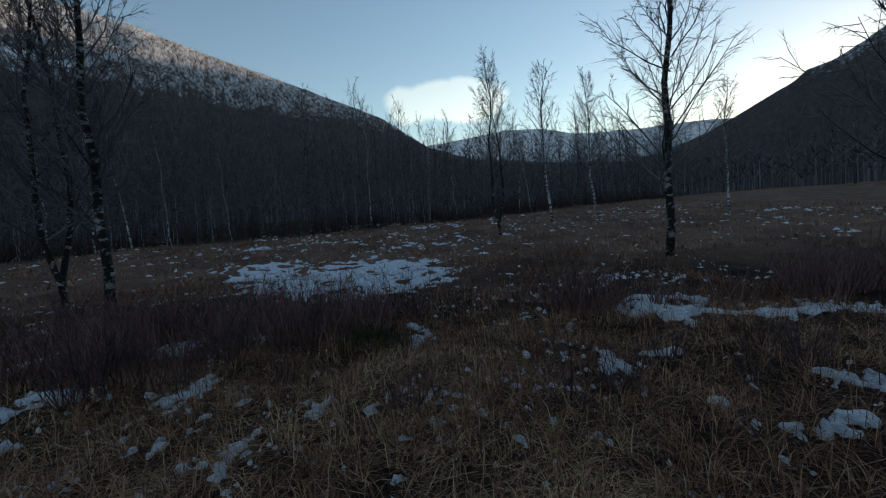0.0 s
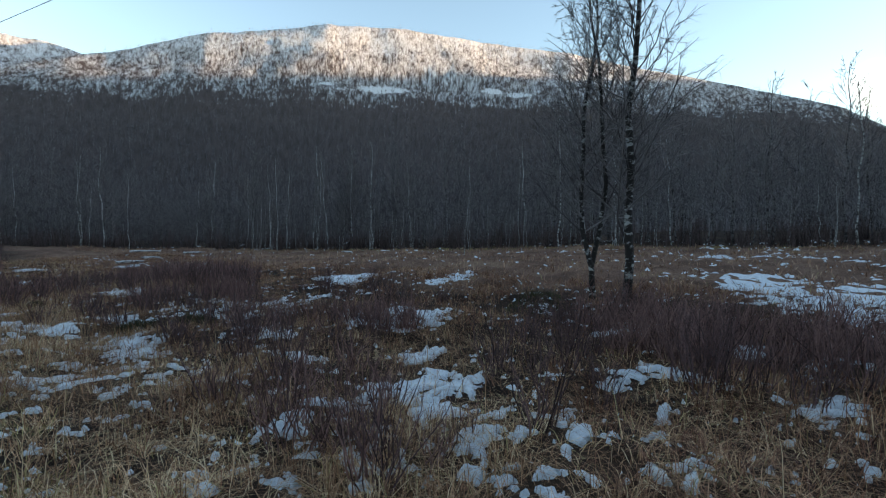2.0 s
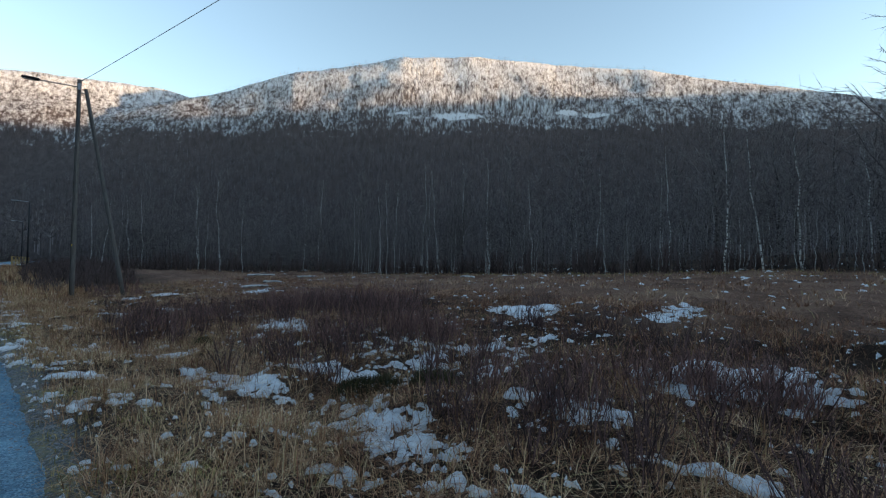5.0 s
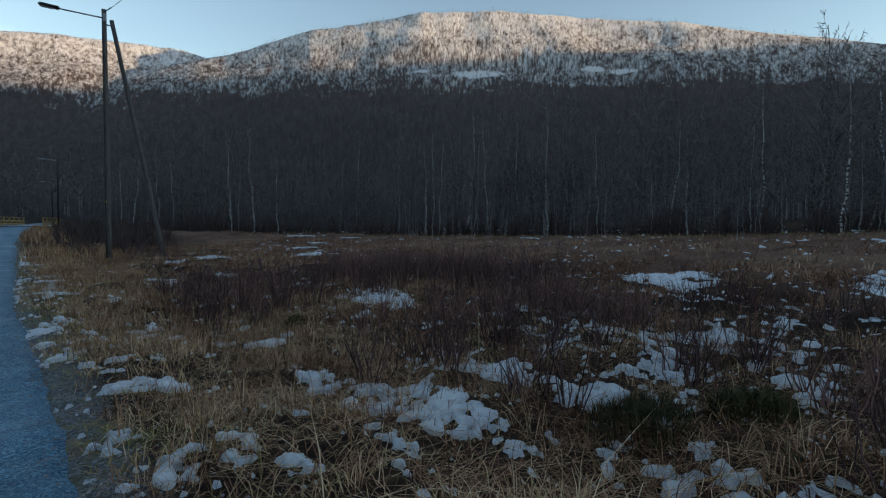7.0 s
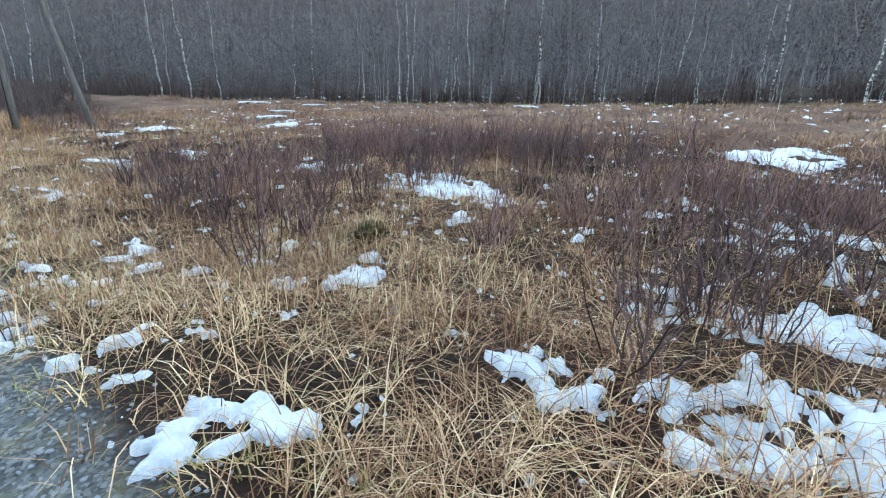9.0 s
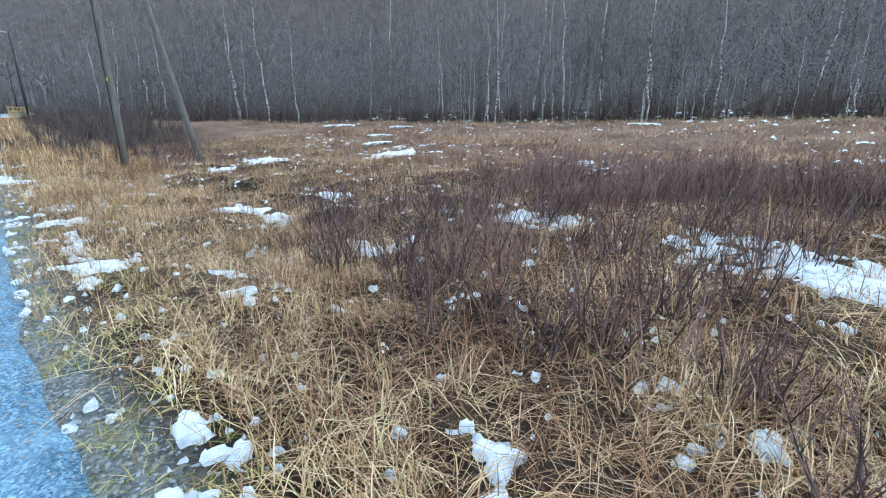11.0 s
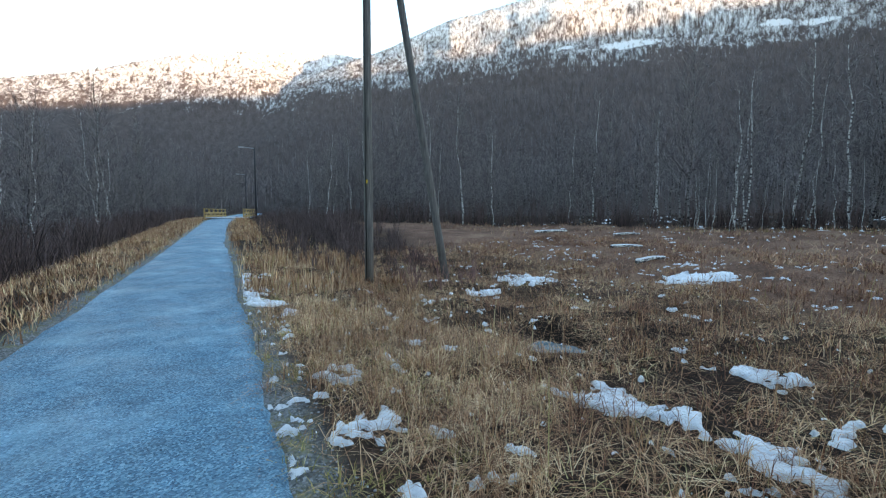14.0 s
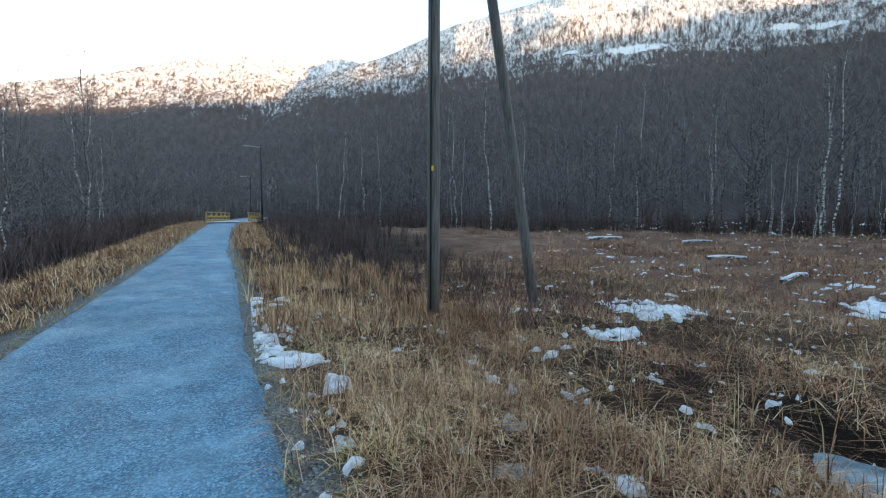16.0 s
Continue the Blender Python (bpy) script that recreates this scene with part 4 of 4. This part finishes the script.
HEATHER = make_blades("dark_green_heather", [(0, (0.02, 0.022, 0.012)), (0.5, (0.045, 0.05, 0.02)), (0.9, (0.10, 0.10, 0.035)), (1, (0.16, 0.10, 0.05))])
for x, y, wide, tall in ((4.45, 5.95, 0.5, 0.22), (5.2, 5.4, 0.4, 0.16), (10.4, 0.6, 0.9, 0.25), (3.8, 11.2, 0.16, 0.07), (3.9, 17.6, 0.45, 0.16), (7.9, -6.2, 0.6, 0.2)):
    cushion(x, y, wide, tall, "low dark green heather cushion among the tussocks", HEATHER)


# ---- poles, lamps and cables ----
def rod(p, q, r0, r1, mat, name, parent, sides=12, label="", rings=2):
    w = np.linspace(0, 1, rings)[:, None]
    v, f = tube(np.asarray(p) * (1 - w) + np.asarray(q) * w, np.linspace(r0, r1, rings), sides)
    return tagged(solid(name, v, f, mat, parent), label)


def box(bm, sx, sy, sz, m=Matrix()):
    r = bmesh.ops.create_cube(bm, size=1.0, matrix=m @ Matrix.Diagonal((sx, sy, sz, 1)))
    return r["verts"]


def rounded_box(sx, sy, sz, m=Matrix(), b=0.01):
    bm = bmesh.new()
    box(bm, sx, sy, sz, m)
    bmesh.ops.bevel(bm, geom=bm.edges[:], offset=b, segments=2, affect="EDGES")
    return bm


PX, PY = 2.63, 26.74
zp = float(height(PX, PY))
pole = base("utility_pole", PX, PY, zp, "weathered wooden utility pole with a street lamp and a leaning strut", "pole")
rod((0, 0, -0.3), (0.0, 0, 9.74 - zp), 0.1, 0.078, POLE_WOOD, "post", pole, 16, rings=8)
sx, sy = 4.6 - PX, 26.78 - PY
zs = float(height(4.6, 26.78)) - zp
rod((sx, sy, zs - 0.3), (0.24, 0.05, 9.41 - zp), 0.092, 0.075, POLE_WOOD, "strut", pole, 16, rings=8)
rod((0.0, -0.02, 9.41 - zp), (-1.35, -0.06, 9.35 - zp), 0.028, 0.024, STEEL, "lamp_arm", pole, 10)
head = part("lamp_head", rounded_box(0.62, 0.2, 0.11, pose(-1.62, -0.07, 9.36 - zp), 0.04), DARK_STEEL, pole, "dark street lamp head")
part("lens", rounded_box(0.36, 0.14, 0.03, pose(-1.68, -0.07, 9.295 - zp), 0.012), LAMP_GLASS, head)
part("bracket", rounded_box(0.1, 0.3, 0.3, pose(0, 0, 9.41 - zp), 0.02), STEEL, pole, "galvanised bracket")
rod((0.06, -0.05, 9.69 - zp), (0.22, -0.12, 9.84 - zp), 0.02, 0.02, STEEL, "hook", pole, 8)
part("tag", rounded_box(0.036, 0.02, 0.08, pose(-0.06, -0.09, 2.36 - zp), 0.005), YELLOW, pole, "small yellow number tag")
rod((-0.085, -0.085, 0.1), (-0.07, -0.07, 9.19 - zp), 0.012, 0.012, CABLE, "cable_down", pole, 6)
part("strut_bolt", rounded_box(0.32, 0.05, 0.05, pose(0.1, 0.02, 9.19 - zp), 0.01), STEEL, pole)

back = base("utility_pole", 14.4, -31.0, float(height(14.4, -31)), "plain weathered wooden utility pole", "pole")
rod((0, 0, -0.3), (0, 0, 9.3), 0.12, 0.085, POLE_WOOD, "post", back, 14, rings=6)
w = np.linspace(0, 1, 40)[:, None]
A, B = np.array([PX + 0.2, PY - 0.1, 9.81]), np.array([14.4, -31.0, float(height(14.4, -31)) + 9.25])
C = A * (1 - w) + B * w - np.array([0, 0, 1.0]) * (w * (1 - w) * 1.6)
tagged(solid("overhead_cable", *tube(C, np.full(40, 0.011), 6), CABLE), "black overhead cable running from the wooden pole", "cable")


def street_lamp(x, y, tall, arm):
    z = float(height(x, y))
    ob = base("street_lamp", x, y, z, "slim dark street lamp post beside the path", "lamp", "street lamps by the path")
    rod((0, 0, -0.2), (0, 0, tall), 0.09, 0.06, DARK_STEEL, "post", ob, 10, rings=4)
    rod((0, 0, tall - 0.08), (-arm, 0, tall), 0.03, 0.03, STEEL, "lamp_arm", ob, 8)
    hd = part("lamp_head", rounded_box(0.55, 0.2, 0.1, pose(-arm - 0.2, 0, tall), 0.03), STEEL, ob, "grey lamp head")
    part("lens", rounded_box(0.34, 0.14, 0.03, pose(-arm - 0.22, 0, tall - 0.06), 0.01), LAMP_GLASS, hd)


street_lamp(1.44, 63.0, 6.45, 0.9)
street_lamp(1.05, 95.0, 6.1, 0.9)


# ---- footbridge ----
def railing(x0, y0, x1, y1, posts):
    L = math.hypot(x1 - x0, y1 - y0)
    ob = base("bridge_railing", x0, y0, float(climb(y0)) + 0.03, "yellow timber railing of the small footbridge", "railing", "railings of the footbridge", math.degrees(math.atan2(y1 - y0, x1 - x0)))
    for i in range(posts):
        part("post", rounded_box(0.11, 0.11, 0.95, pose(L * i / (posts - 1), 0, 0.38), 0.012), RAIL_WOOD, ob)
    for i in range(posts - 1):
        part("brace", rounded_box(0.06, 0.05, L / (posts - 1) * 1.02, pose(L * (i + 0.5) / (posts - 1), 0.0, 0.42, 0, 74, 0), 0.008), RAIL_WOOD, ob)
    for z in (0.26, 0.54):
        part("rail", rounded_box(L, 0.05, 0.13, pose(L / 2, -0.082, z), 0.01), RAIL_WOOD, ob)
    part("top_rail", rounded_box(L + 0.2, 0.16, 0.06, pose(L / 2, 0, 0.87), 0.012), RAIL_WOOD, ob)


railing(-2.66, 60, -1.33, 70, 6)
railing(0.33, 60, 1.6, 70, 6)
bridge = base("bridge_deck", -0.52, 65, float(climb(65)) + 0.02, "frosted pale timber deck of the footbridge", "bridge", "", -7.5)
for i in range(34):
    part("plank", rounded_box(3.0, 0.28, 0.06, pose(0, -4.95 + i * 0.3, 0.03), 0.008), DECK, bridge)

# ---- fallen stems at the far side of the bog ----
for x, y, turn, length, r in ((10.4, 26.0, 12, 1.5, 0.06), (12.5, 29.0, -20, 1.1, 0.05), (14.5, 36.0, 8, 2.2, 0.06), (22.5, 22.0, 70, 2.0, 0.05), (17.0, 33.5, -5, 1.6, 0.05)):
    z = float(height(x, y))
    log = base("fallen_log", x, y, z + 0.03, "snow-dusted fallen birch stem lying on the bog", "log", "fallen stems on the bog", turn)
    w = np.linspace(0, 1, 7)
    P = np.stack([(w - 0.5) * length, 0.06 * np.sin(w * 5 + x), 0.04 + 0.03 * np.sin(w * 3)], 1)
    solid("stem", *tube(P, r * (1 - 0.4 * w), 8), BARK_WHITE, log)
    solid("snow_cap", *tube(P + [0, 0, r * 0.62], r * (0.75 - 0.3 * w), 8), SNOW, log)

# ---- ice on the puddles ----
for px, py, pr in PUDDLES:
    n = 40
    ang = np.arange(n) * 2 * math.pi / n
    rad = pr * 1.1 * (1 + 0.18 * np.sin(3 * ang + px * 7) + 0.08 * np.sin(7 * ang + py))
    zc = float(height(px, py)) + 0.05
    V = np.vstack([[px, py, zc], np.stack([px + rad * np.cos(ang) * 1.25, py + rad * np.sin(ang) * 0.8, np.full(n, zc)], 1)])
    F = np.array([(0, 1 + i, 1 + (i + 1) % n) for i in range(n)])
    tagged(solid("puddle", V, F, ICE), "shallow bog puddle skinned with ice", "puddle", "frozen puddles")


# ---- stones on the path's shoulder ----
def pebble(seed):
    bm = bmesh.new()
    bmesh.ops.create_icosphere(bm, subdivisions=1, radius=1)
    g = np.random.default_rng(seed)
    v = np.array([q.co[:] for q in bm.verts]) * g.uniform(0.75, 1.2, (len(bm.verts), 1)) * [1, 0.8, 0.55]
    f = np.array([[q.index for q in p.verts] for p in bm.faces])
    bm.free()
    return v, f


pebbles = [pebble(s) for s in range(4)]
rows = []
for i in range(5200):
    y = rng.uniform(6, 34)
    u = rng.random()
    x = float(path_right(y)) + rng.normal(0.12, 0.22) if u < 0.6 else rng.uniform(float(path_left(y)), float(path_right(y)))
    z = max(float(height(x, y)), float(climb(y)) + 0.02 if x < path_right(y) else -9)
    rows.append((rng.integers(4), x, y, z + 0.004, rng.uniform(0, 6.28), rng.uniform(0.006, 0.017)))
tagged(solid("loose_stones", *scatter(pebbles, rows), STONE), "loose grey gravel stones on the path and its shoulder", "gravel", kind="stuff")
